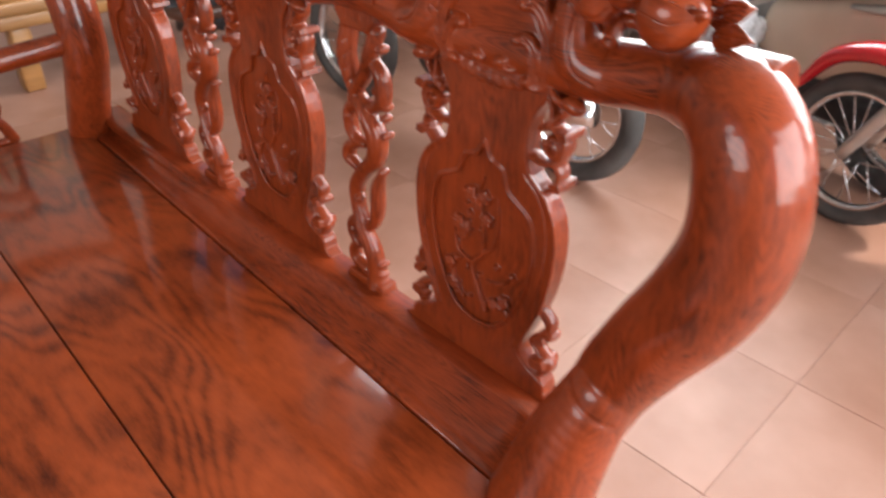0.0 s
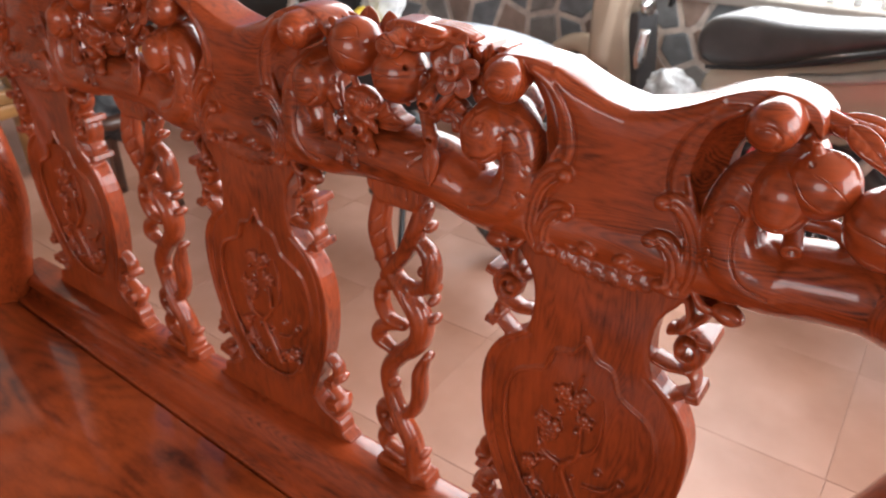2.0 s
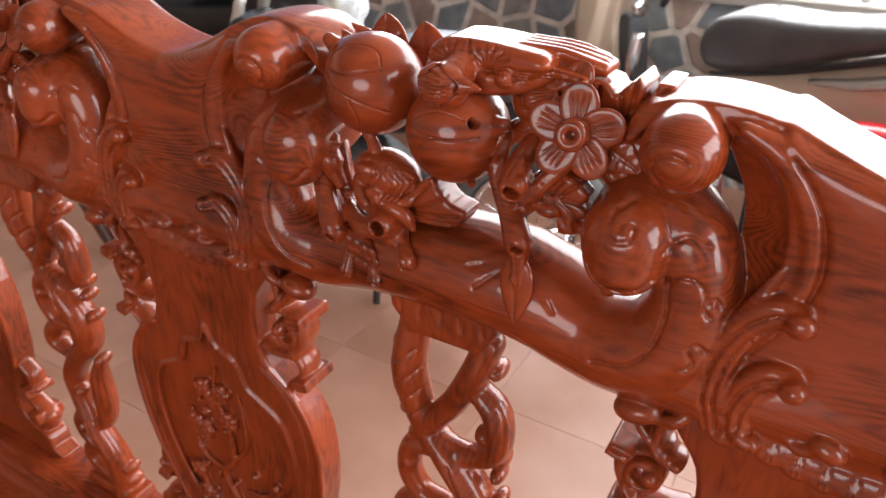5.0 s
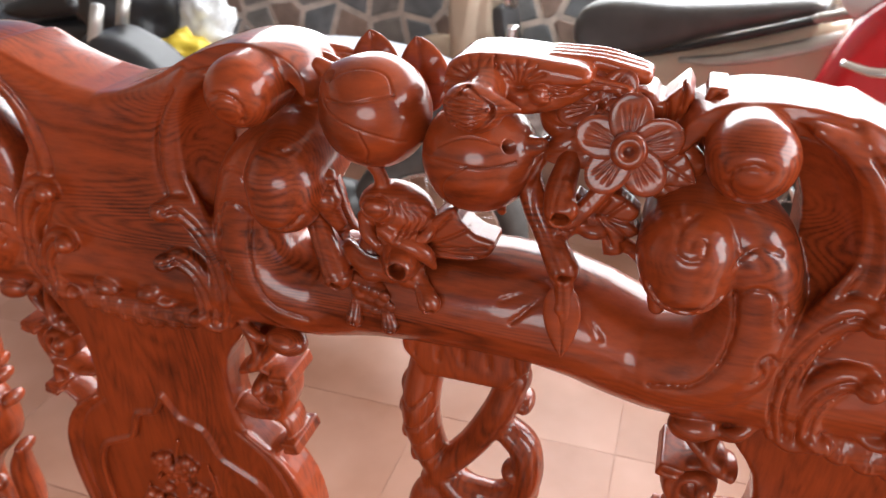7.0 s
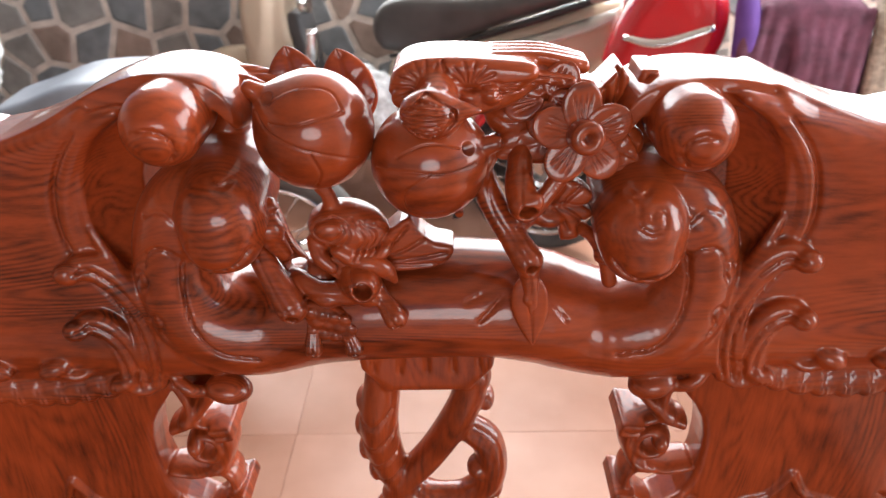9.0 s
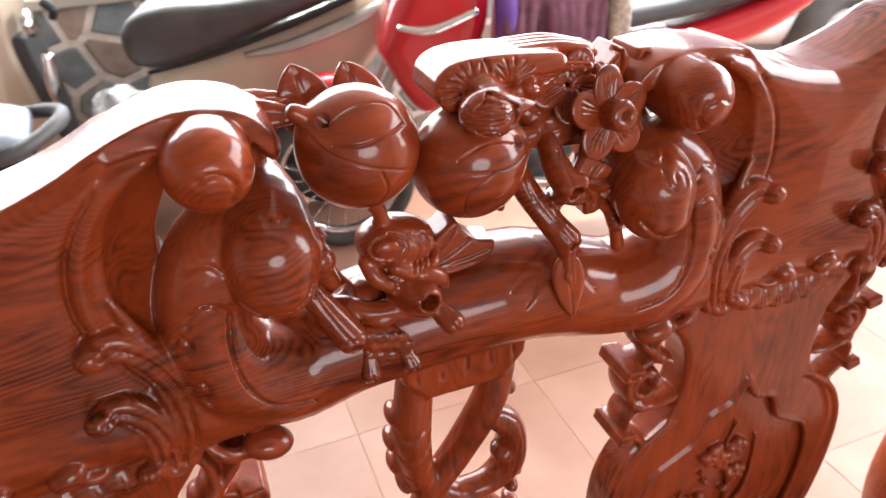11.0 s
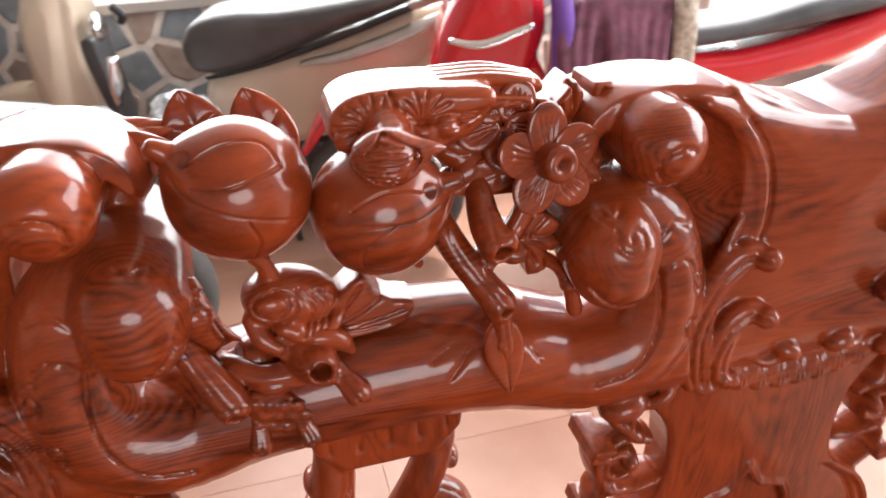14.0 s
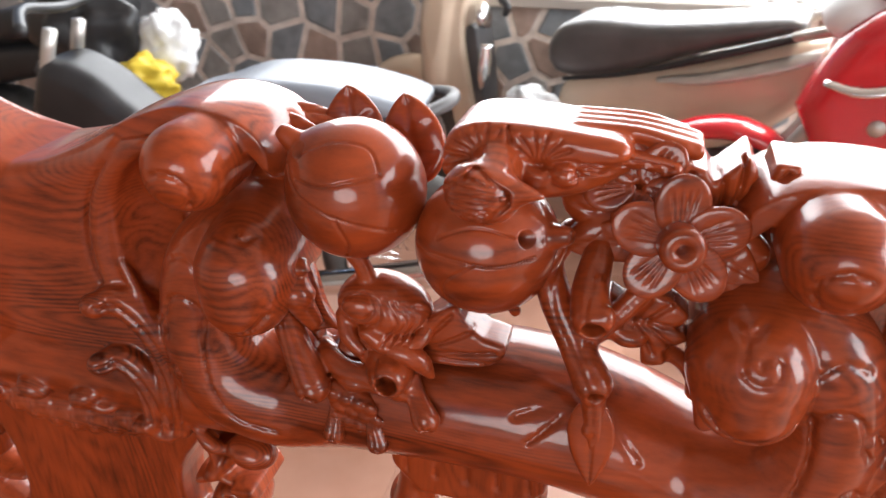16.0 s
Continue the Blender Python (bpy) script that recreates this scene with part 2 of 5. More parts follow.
class Carving:
    """A solid given by signed distances on a grid: forms are blended on and cut away, then skinned."""

    def __init__(self, lo, hi, step):
        self.lo, self.step = np.array(lo, float), step
        self.n = np.ceil((np.array(hi) - lo) / step).astype(int) + 1
        self.f = np.full(self.n, 0.05, np.float32)

    def _part(self, lo, hi, margin):
        a = np.clip(((np.array(lo) - margin - self.lo) / self.step).astype(int), 0, self.n)
        b = np.clip(((np.array(hi) + margin - self.lo) / self.step).astype(int) + 2, 0, self.n)
        if (b <= a).any():
            return None, None
        grid = [self.lo[i] + self.step * np.arange(a[i], b[i], dtype=np.float32) for i in range(3)]
        return tuple(slice(p, q) for p, q in zip(a, b)), (grid[0][:, None, None], grid[1][None, :, None], grid[2][None, None, :])

    def _blend(self, where, d, k, cut):
        f = self.f[where]
        if cut:
            d = -d
            h = np.clip(0.5 - 0.5 * (f - d) / k, 0, 1)
            self.f[where] = f + (d - f) * h + k * h * (1 - h)
        else:
            h = np.clip(0.5 + 0.5 * (f - d) / k, 0, 1)
            self.f[where] = f + (d - f) * h - k * h * (1 - h)

    def ball(self, c, r, k=0.004, cut=False, turn=0.0):
        """An ellipsoid; turn: degrees in the x-z plane."""
        r = np.array(r if np.ndim(r) else (r, r, r), float)
        big = r.max()
        where, g = self._part(np.array(c) - big, np.array(c) + big, k + 0.012)
        if where is None:
            return self
        x, y, z = g[0] - c[0], g[1] - c[1], g[2] - c[2]
        if turn:
            co, si = math.cos(radians(turn)), math.sin(radians(turn))
            x, z = co * x + si * z, -si * x + co * z
        q = np.sqrt((x / r[0]) ** 2 + (y / r[1]) ** 2 + (z / r[2]) ** 2)
        q2 = np.sqrt((x / r[0] ** 2) ** 2 + (y / r[1] ** 2) ** 2 + (z / r[2] ** 2) ** 2) + 1e-9
        self._blend(where, (q * (q - 1) / q2).astype(np.float32), k, cut)
        return self

    def rod(self, points, k=0.004, cut=False, n=5, flat=1.0):
        """A round bar along a smooth line of (x, y, z, radius); flat: its depth in y as a share."""
        line = spline(points, n)
        lo, hi = (line[:, :3] - line[:, 3:]).min(0), (line[:, :3] + line[:, 3:]).max(0)
        where, g = self._part(lo, hi, k + 0.012)
        if where is None:
            return self
        best = None
        for a, b in zip(line, line[1:]):
            ab = b[:3] - a[:3]
            s = np.array([1, 1 / flat, 1])
            ab = ab * s
            px, py, pz = g[0] - a[0], (g[1] - a[1]) / flat, g[2] - a[2]
            t = np.clip((px * ab[0] + py * ab[1] + pz * ab[2]) / max(ab @ ab, 1e-12), 0, 1)
            d = np.sqrt((px - t * ab[0]) ** 2 + (py - t * ab[1]) ** 2 + (pz - t * ab[2]) ** 2) - (a[3] + t * (b[3] - a[3]))
            best = d if best is None else np.minimum(best, d)
        self._blend(where, best.astype(np.float32), k, cut)
        return self

    def slab(self, outline, y0, y1, k=0.004, round_=0.01, cut=False, n=5, bulge=0.0):
        """A board cut to a smooth closed outline in x-z, between y0 and y1, its edges rounded; bulge: swell of its faces towards the middle."""
        o = np.array(outline, float)
        loop = spline(np.vstack([o, o[:1]]), n)[:-1] if n > 1 else o
        where, g = self._part((loop[:, 0].min(), y0, loop[:, 1].min()), (loop[:, 0].max(), y1, loop[:, 1].max()), k + 0.012 + bulge)
        if where is None:
            return self
        x, z = g[0][:, :, 0], g[2][:, 0, :]
        d2 = np.full((x.shape[0], z.shape[1]), 1e9)
        inside = np.zeros(d2.shape, bool)
        for a, b in zip(loop, np.roll(loop, -1, 0)):
            e, wx, wz = b - a, x - a[0], z - a[1]
            t = np.clip((wx * e[0] + wz * e[1]) / max(e @ e, 1e-12), 0, 1)
            d2 = np.minimum(d2, (wx - t * e[0]) ** 2 + (wz - t * e[1]) ** 2)
            inside ^= ((a[1] > z) != (b[1] > z)) & (x < (b[0] - a[0]) * (z - a[1]) / (b[1] - a[1] + 1e-12) + a[0])
        d = np.sqrt(d2)
        swell = bulge * (1 - np.exp(-np.maximum(np.where(inside, d, 0), 0) / 0.03))
        d = np.where(inside, -d, d)[:, None, :]
        y = np.abs(g[1] - (y0 + y1) / 2) - (y1 - y0) / 2 - swell[:, None, :]
        px, py = d + round_, y + round_
        out = np.sqrt(np.maximum(px, 0) ** 2 + np.maximum(py, 0) ** 2) + np.minimum(np.maximum(px, py), 0) - round_
        self._blend(where, out.astype(np.float32), k, cut)
        return self

    def groove(self, points, width=0.0011, deep=0.0023):
        """A line (x, y, z) engraved into the front, whatever its depth there."""
        p = spline([q[:3] for q in points], 6)
        lo, hi = p.min(0) - (0.01, 0.03, 0.01), p.max(0) + (0.01, 0.03, 0.01)
        where, g = self._part(lo, hi, 0)
        if where is None:
            return self
        x, z = g[0][:, :, 0], g[2][:, 0, :]
        d2 = np.full((x.shape[0], z.shape[1]), 1e9)
        for a, b in zip(p[:, [0, 2]], p[1:, [0, 2]]):
            e, wx, wz = b - a, x - a[0], z - a[1]
            t = np.clip((wx * e[0] + wz * e[1]) / max(e @ e, 1e-12), 0, 1)
            d2 = np.minimum(d2, (wx - t * e[0]) ** 2 + (wz - t * e[1]) ** 2)
        front = np.clip((p[:, 1].mean() + 0.014 - g[1]) / 0.006, 0, 1)
        self.f[where] += ((deep * np.exp(-d2 / width ** 2))[:, None, :] * front).astype(np.float32)
        return self

    def skin(self, name, mat, parent=None, label=""):
        f, n = self.f, self.n
        f[[0, -1]] = np.maximum(f[[0, -1]], 1e-3)
        f[:, [0, -1]] = np.maximum(f[:, [0, -1]], 1e-3)
        f[:, :, [0, -1]] = np.maximum(f[:, :, [0, -1]], 1e-3)
        ins = f < 0
        count = np.zeros(n - 1, np.int8)
        corners = [(i, j, k) for i in (0, 1) for j in (0, 1) for k in (0, 1)]
        for i, j, k in corners:
            count += ins[i:n[0] - 1 + i, j:n[1] - 1 + j, k:n[2] - 1 + k]
        cells = np.argwhere((count > 0) & (count < 8))
        ident = np.full(n - 1, -1, np.int32)
        ident[tuple(cells.T)] = np.arange(len(cells))
        val = np.stack([f[cells[:, 0] + i, cells[:, 1] + j, cells[:, 2] + k] for i, j, k in corners], 1)
        total, hits = np.zeros((len(cells), 3)), np.zeros(len(cells))
        for p in range(8):
            for q in range(p + 1, 8):
                cp, cq = np.array(corners[p]), np.array(corners[q])
                if abs(cp - cq).sum() != 1:
                    continue
                a, b = val[:, p], val[:, q]
                m = (a < 0) != (b < 0)
                t = np.where(m, a / np.where(m, a - b, 1), 0)
                total += np.where(m[:, None], cp + t[:, None] * (cq - cp), 0)
                hits += m
        v = self.lo + self.step * (cells + total / hits[:, None])
        quads = []
        for ax in range(3):
            u, w = (ax + 1) % 3, (ax + 2) % 3
            one, two = [slice(None)] * 3, [slice(None)] * 3
            one[ax], two[ax] = slice(0, -1), slice(1, None)
            a, b = ins[tuple(one)], ins[tuple(two)]
            e = np.argwhere(a != b)
            e = e[(e[:, u] > 0) & (e[:, w] > 0) & (e[:, u] < n[u] - 1) & (e[:, w] < n[w] - 1)]
            flip = b[tuple(e.T)]
            du, dw = np.eye(3, dtype=int)[u], np.eye(3, dtype=int)[w]
            c = [ident[tuple((e - s * du - t * dw).T)] for s, t in ((0, 0), (1, 0), (1, 1), (0, 1))]
            q = np.stack(c, 1)
            q[flip] = q[flip][:, ::-1]
            quads.append(q)
        ob = arrays(name, v, np.concatenate(quads), mat, parent, label)
        self.f = None
        return ob
# ---- the carved bench ----
bench = tagged(new("carved_bench"), "long carved red rosewood bench with high gloss lacquer", "bench")
bench.location = (0, 0, 0)
SHIELDS = (-0.566, 0.004, 0.574)
OPEN = (-0.281, 0.289)


def again(ob, dx=0.0, flip=False, parent=None):
    """Another part with the same mesh and sub-parts, moved along the bench; flip: mirrored at the bench's middle."""
    m = Matrix.Translation((dx, 0, 0)) @ (Matrix.Diagonal((-1, 1, 1, 1)) if flip else Matrix())
    twin = ob.copy()
    scene.collection.objects.link(twin)
    twin.parent = parent or ob.parent
    if parent is None:
        twin.matrix_basis = m @ ob.matrix_basis
    for child in ob.children:
        again(child, parent=twin)
    return twin


def half(points, s, way):
    return [(s + way * p[0], *p[1:]) for p in points]


def crest_rail():
    """The thick top rail with its shields, curling horns and hooks, and the carved open work between them."""
    c = Carving((-0.93, -0.05, 0.965), (0.93, 0.1, 1.235), 0.0016)
    # the round rail, lower where it meets a hook
    line = [(-0.92, 0.025, 1.06, 0.044), (-0.83, 0.028, 1.045, 0.042)]
    for s in SHIELDS:
        line += [(s - 0.24, 0.028, 1.048, 0.040), (s - 0.16, 0.028, 1.024, 0.036), (s - 0.1, 0.028, 1.026, 0.036), (s, 0.03, 1.03, 0.034), (s + 0.1, 0.028, 1.03, 0.036), (s + 0.16, 0.028, 1.038, 0.038), (s + 0.24, 0.028, 1.048, 0.040)]
    line += [(0.86, 0.025, 1.055, 0.046), (0.92, 0.02, 1.055, 0.05)]
    line = [p for i, p in enumerate(line) if i == 0 or p[0] > line[i - 1][0] + 0.02]
    c.rod(line, 0.002, flat=1.14, n=3)
    for s in SHIELDS:
        edge = [(0.122, 1.206), (0.104, 1.199), (0.084, 1.187), (0.069, 1.168), (0.059, 1.144), (0.057, 1.116), (0.067, 1.088), (0.083, 1.06), (0.092, 1.033), (0.086, 1.006)]
        top = [(0.0, 1.176), (0.03, 1.182), (0.06, 1.192), (0.085, 1.204)]
        outline = top + edge[2:] + [(0.045, 0.996)]
        full = [(s + x, z) for x, z in outline] + [(s, 0.992)] + [(s - x, z) for x, z in reversed(outline[1:])]
        c.slab(full, 0.0, 0.078, 0.006, 0.012, n=4, bulge=0.006)
        for w in (-1, 1):
            lift = 0.006 if w > 0 else -0.004
            # the hollow shell between the border and the hook
            c.slab(half([(0.056, 1.168), (0.078, 1.196), (0.118, 1.202), (0.112, 1.178), (0.1, 1.15), (0.097, 1.11), (0.098, 1.06), (0.074, 1.05), (0.058, 1.1)], s, w), 0.0, 0.072, 0.004, 0.004, n=3)
            c.ball((s + w * 0.134, -0.022, 1.13), (0.07, 0.056, 0.086), 0.0016, cut=True)
            # the broad horn that curls over it, and its round tip
            c.rod(half([(0.03, 0.036, 1.172, 0.009), (0.066, 0.034, 1.188, 0.0095), (0.094, 0.033, 1.2 + lift / 2, 0.009), (0.122, 0.033, 1.2055 + lift, 0.009), (0.147, 0.034, 1.204 + lift, 0.0085), (0.163, 0.038, 1.195 + lift, 0.008), (0.17, 0.044, 1.18 + lift, 0.007)], s, w), 0.004, flat=4.9)
            c.rod(half([(0.164, 0.05, 1.19 + lift, 0.011), (0.16, 0.044, 1.176 + lift, 0.012), (0.15, 0.04, 1.162 + lift, 0.012)], s, w), 0.006)
            c.rod(half([(0.1335, -0.006, 1.1875 + lift, 0.0235), (0.136, 0.016, 1.19 + lift, 0.0225)], s, w), 0.0006, n=3)
            turn = [(0.1335 + 0.0115 * math.cos(q), -0.0285, 1.182 + lift + 0.0105 * math.sin(q)) for q in (2.3, 1.5, 0.7, -0.1, -0.9)]
            c.groove(half(turn, s, w), 0.001, 0.0026)
            # sharp border of the shield
            c.rod(half([(x, 0.0, z, 0.0026) for x, z in edge[1:]], s, w), 0.008, n=3)
            c.groove(half([(x - 0.0065, -0.0055, z + 0.001) for x, z in edge[2:8]], s, w), 0.0012, 0.002)
            # the hook that rises from the rail and rolls inwards to a fat bulb
            rise = 0.0 if w > 0 else -0.012
            low = rise / 2
            c.rod(half([(0.2, 0.024, 1.034 + low, 0.03), (0.155, 0.02, 1.036 + low, 0.036), (0.126, 0.016, 1.05 + low, 0.034), (0.115, 0.014, 1.078 + low, 0.0295), (0.116, 0.014, 1.106 + low, 0.027), (0.124, 0.016, 1.128 + low, 0.0265), (0.138, 0.022, 1.14 + low, 0.027)], s, w), 0.002, flat=1.12)
            c.rod(half([(0.157, -0.004, 1.134 + rise, 0.029), (0.154, 0.028, 1.142 + rise, 0.0315), (0.149, 0.058, 1.147 + rise, 0.031)], s, w), 0.0006, n=3)
            c.ball((s + w * 0.156, -0.012, 1.117 + rise), (0.022, 0.02, 0.016), 0.008)
            # incised lines of bulb and hook
            c.groove(half([(0.1545 + 0.024 * math.cos(q), -0.026, 1.133 + rise + 0.0245 * math.sin(q)) for q in (-2.5, -2.0, -1.5, -1.0, -0.5)], s, w), 0.0011, 0.0026)
            c.groove(half([(0.152, -0.02, 1.165 + rise), (0.162, -0.02, 1.158 + rise), (0.171, -0.02, 1.161 + rise)], s, w), 0.0011, 0.0024)
            if w < 0:
                c.groove(half([(0.1545 + (0.002 + 0.0013 * q) * math.cos(q), -0.026, 1.15 + rise + (0.002 + 0.0011 * q) * math.sin(q)) for q in (0, 1, 2, 3, 4, 5, 6, 7)], s, w), 0.0009, 0.0018)
            c.groove(half([(0.128, -0.008, 1.108 + low), (0.119, -0.012, 1.117 + low), (0.109, -0.012, 1.114 + low), (0.104, -0.01, 1.104 + low)], s, w), 0.001, 0.002)
            c.groove(half([(0.133, -0.008, 1.13 + low), (0.122, -0.012, 1.14 + low), (0.109, -0.01, 1.136 + low)], s, w), 0.001, 0.0018)
            c.groove(half([(0.166, -0.02, 1.032), (0.142, -0.021, 1.04), (0.129, -0.019, 1.058), (0.125, -0.013, 1.082), (0.128, -0.01, 1.106)], s, w), 0.0012, 0.003)
            c.groove(half([(0.098, -0.013, 1.062), (0.104, -0.015, 1.068), (0.108, -0.016, 1.062), (0.104, -0.016, 1.054), (0.108, -0.017, 1.048)], s, w), 0.0011, 0.0022)
            c.groove(half([(0.096, -0.013, 1.094), (0.1, -0.015, 1.099), (0.104, -0.016, 1.093), (0.1, -0.016, 1.086)], s, w), 0.0011, 0.0022)
            # two acanthus curls that sweep up from the foot of the border, their ends rolled in
            c.slab(half([(0.092, 0.998), (0.101, 1.03), (0.099, 1.062), (0.088, 1.091), (0.072, 1.107), (0.056, 1.108), (0.047, 1.1), (0.049, 1.091), (0.058, 1.09), (0.068, 1.083), (0.076, 1.07), (0.08, 1.05), (0.08, 1.02), (0.076, 1.0)], s, w), -0.0105, 0.03, 0.002, 0.006, n=3, bulge=0.003)
            c.slab(half([(0.082, 1.0), (0.084, 1.026), (0.078, 1.05), (0.064, 1.064), (0.048, 1.064), (0.041, 1.056), (0.044, 1.048), (0.054, 1.047), (0.062, 1.038), (0.064, 1.02), (0.06, 1.002)], s, w), -0.0125, 0.03, 0.001, 0.006, n=3, bulge=0.003)
            c.ball((s + w * 0.053, -0.012, 1.0985), (0.009, 0.0075, 0.008), 0.003)
            c.ball((s + w * 0.047, -0.014, 1.0555), (0.0085, 0.008, 0.0075), 0.003)
            for cut_line in ([(0.088, 1.002), (0.095, 1.03), (0.092, 1.06), (0.082, 1.084), (0.068, 1.098), (0.058, 1.1)], [(0.083, 1.004), (0.088, 1.03), (0.085, 1.058), (0.076, 1.077), (0.064, 1.09)],
                             [(0.076, 1.004), (0.078, 1.024), (0.072, 1.044), (0.06, 1.056), (0.05, 1.057)], [(0.07, 1.004), (0.071, 1.02), (0.067, 1.037), (0.056, 1.05)]):
                c.groove(half([(x, -0.0125, z) for x, z in cut_line], s, w), 0.0011, 0.003)
            # thin rays that run up beside the border
            for d in (0.0, 0.007):
                c.rod(half([(0.095 - d, -0.003, 1.062 + d, 0.003), (0.085 - 0.7 * d, -0.002, 1.088 + d, 0.0034), (0.073 - 0.4 * d, 0.0, 1.116 + d, 0.0018)], s, w), 0.004, n=3)
            # small curls beside the garland
            for dx, z, r in ((0.02, 1.02, 0.009), (0.064, 1.006, 0.008)):
                c.ball((s + w * dx, -0.01, z), (r * 1.3, 0.0085, r * 0.85), 0.002, turn=24 * w)
                c.rod(half([(dx + 0.003, -0.01, z - 0.004, 0.0045), (dx + 0.015, -0.009, z - 0.008, 0.004), (dx + 0.024, -0.006, z - 0.004, 0.0025)], s, w), 0.003, n=4)
            # bud under the rail beside each splat
            c.ball((s + w * 0.134, 0.0, 0.992), (0.017, 0.013, 0.0105), 0.002, turn=-12 * w)
            c.rod(half([(0.12, -0.002, 0.99, 0.004), (0.108, -0.006, 0.996, 0.005), (0.098, -0.004, 1.006, 0.003)], s, w), 0.002)
        # the lobed garland under the shield
        c.rod([(s + x, 0.004, 0.993 + 3.0 * x * x, 0.0125) for x in (-0.085, -0.05, 0.0, 0.05, 0.085)], 0.002, flat=0.9)
        for i in range(-5, 6):
            x, z = s + i * 0.016, 0.995 + 0.00075 * i * i
            c.ball((x, -0.005, z - 0.006), (0.0095, 0.004, 0.008), 0.0015)
            for d in (-0.004, 0, 0.004):
                c.groove([(x + d * 0.4, -0.008, z + 0.006), (x + d, -0.009, z - 0.008)], 0.0009, 0.0014)
    # rays cut beside the leaf that lies on the rail
    for x0 in OPEN:
        for i, a in enumerate((-70, -48, 38, 58, 78)):
            dx, dz = math.sin(radians(a)), -math.cos(radians(a))
            x, z = x0 + 0.060 + 0.012 * dx, 1.083 + 0.006 * dz
            c.groove([(x, -0.0135, z), (x + 0.014 * dx, -0.0175, z + 0.014 * dz), (x + 0.03 * dx, -0.0185, z + 0.03 * dz)])
    return c.skin("crest_rail", WOOD, bench, "thick carved crest rail with scroll shields")


crest_rail()


def splat():
    """A back board with a flowering branch in a sunk field, and pierced scrolls on its sides."""
    c = Carving((-0.185, -0.03, 0.47), (0.185, 0.065, 1.03), 0.0018)
    side = [(0.105, 1.015), (0.1, 0.985), (0.078, 0.95), (0.074, 0.905), (0.085, 0.868), (0.118, 0.84), (0.138, 0.795), (0.14, 0.73), (0.128, 0.66), (0.104, 0.595), (0.092, 0.56), (0.112, 0.535), (0.145, 0.522), (0.152, 0.5), (0.148, 0.482)]
    loop = side + [(-x, z) for x, z in reversed(side)]
    c.slab(loop, 0.006, 0.04, 0.002, 0.004, n=3)
    inner = [(0.0, 0.892), (0.014, 0.868), (0.036, 0.86), (0.048, 0.83), (0.066, 0.818), (0.092, 0.80), (0.104, 0.755), (0.098, 0.69), (0.076, 0.625), (0.042, 0.578), (0.0, 0.566)]
    field = inner + [(-x, z) for x, z in reversed(inner[1:-1])]
    c.slab(field, -0.02, 0.0105, 0.002, 0.001, cut=True, n=3)
    rim = [(x, 0.0055, z, 0.0032) for x, z in inner]
    border = [(x * 0.985, 0.006, z, 0.003) for x, z in side[4:11]]
    for w in (-1, 1):
        c.rod(half(rim, 0, w), 0.002, n=3)
        c.rod(half(border, 0, w), 0.002, n=3)
        c.groove(half([(x - 0.011 * (0.4 + abs(x) / 0.14), 0.006, z) for x, z in side[4:11]], 0, w), 0.0014)
        # pierced side scrolls
        for strap in ([(0.096, 1.008), (0.116, 0.994), (0.124, 0.975), (0.113, 0.958), (0.1, 0.947)], [(0.1, 0.95), (0.122, 0.942), (0.131, 0.925), (0.124, 0.905), (0.112, 0.896)],
                      [(0.112 + 0.0115 * math.cos(q), 0.921 + 0.0125 * math.sin(q)) for q in (-2.2, -1.2, -0.2, 0.8, 1.8, 2.8, 3.8)], [(0.08, 0.895), (0.1, 0.892), (0.122, 0.9)],
                      [(0.116, 0.9), (0.127, 0.886), (0.124, 0.868), (0.108, 0.852)], [(0.102, 0.985), (0.107, 0.965), (0.103, 0.947), (0.09, 0.94)]):
            c.rod(half([(x, 0.022, z, 0.0052) for x, z in strap], 0, w), 0.0025, flat=3.0)
        c.ball((w * 0.106, 0.008, 0.926), (0.0065, 0.009, 0.0065), 0.002)
        for x, z, k in ((0.131, 0.942, 0.011), (0.13, 0.868, 0.0105), (0.127, 0.988, 0.009), (0.136, 0.556, 0.015), (0.134, 0.604, 0.012)):
            c.slab(half([(x - k, z + 0.5 * k), (x + 0.6 * k, z + 0.75 * k), (x + 0.9 * k, z - 0.3 * k), (x - 0.5 * k, z - 0.6 * k)], 0, w), 0.0, 0.044, 0.0015, 0.0015, n=1)
            c.groove(half([(x - 0.8 * k, -0.001, z), (x, -0.001, z - 0.1 * k), (x + 0.5 * k, -0.001, z + 0.1 * k)], 0, w), 0.001, 0.0025)
        c.rod(half([(0.125, 0.022, 0.65, 0.007), (0.14, 0.024, 0.63, 0.008), (0.13, 0.024, 0.6, 0.007), (0.112, 0.024, 0.585, 0.007), (0.13, 0.024, 0.57, 0.008), (0.148, 0.024, 0.553, 0.008), (0.136, 0.024, 0.532, 0.008)], 0, w), 0.003, flat=1.7)
        c.ball((w * 0.145, 0.024, 0.612), (0.009, 0.017, 0.008), 0.002)
        c.ball((w * 0.128, 0.014, 0.553), (0.014, 0.014, 0.012), 0.002)
    # the branch in relief
    rng = random.Random(4)
    c.rod([(0.02, 0.0065, 0.6, 0.006), (0.0, 0.006, 0.64, 0.005), (-0.012, 0.006, 0.675, 0.0045), (0.006, 0.0065, 0.7, 0.004), (0.0075, 0.0065, 0.75, 0.0032), (-0.006, 0.0075, 0.80, 0.0025), (0.002, 0.0075, 0.835, 0.0018)], 0.002)
    c.rod([(0.006, 0.0065, 0.7, 0.0035), (0.03, 0.0065, 0.73, 0.003), (0.034, 0.0075, 0.775, 0.0022), (0.03, 0.0075, 0.81, 0.0015)], 0.002)
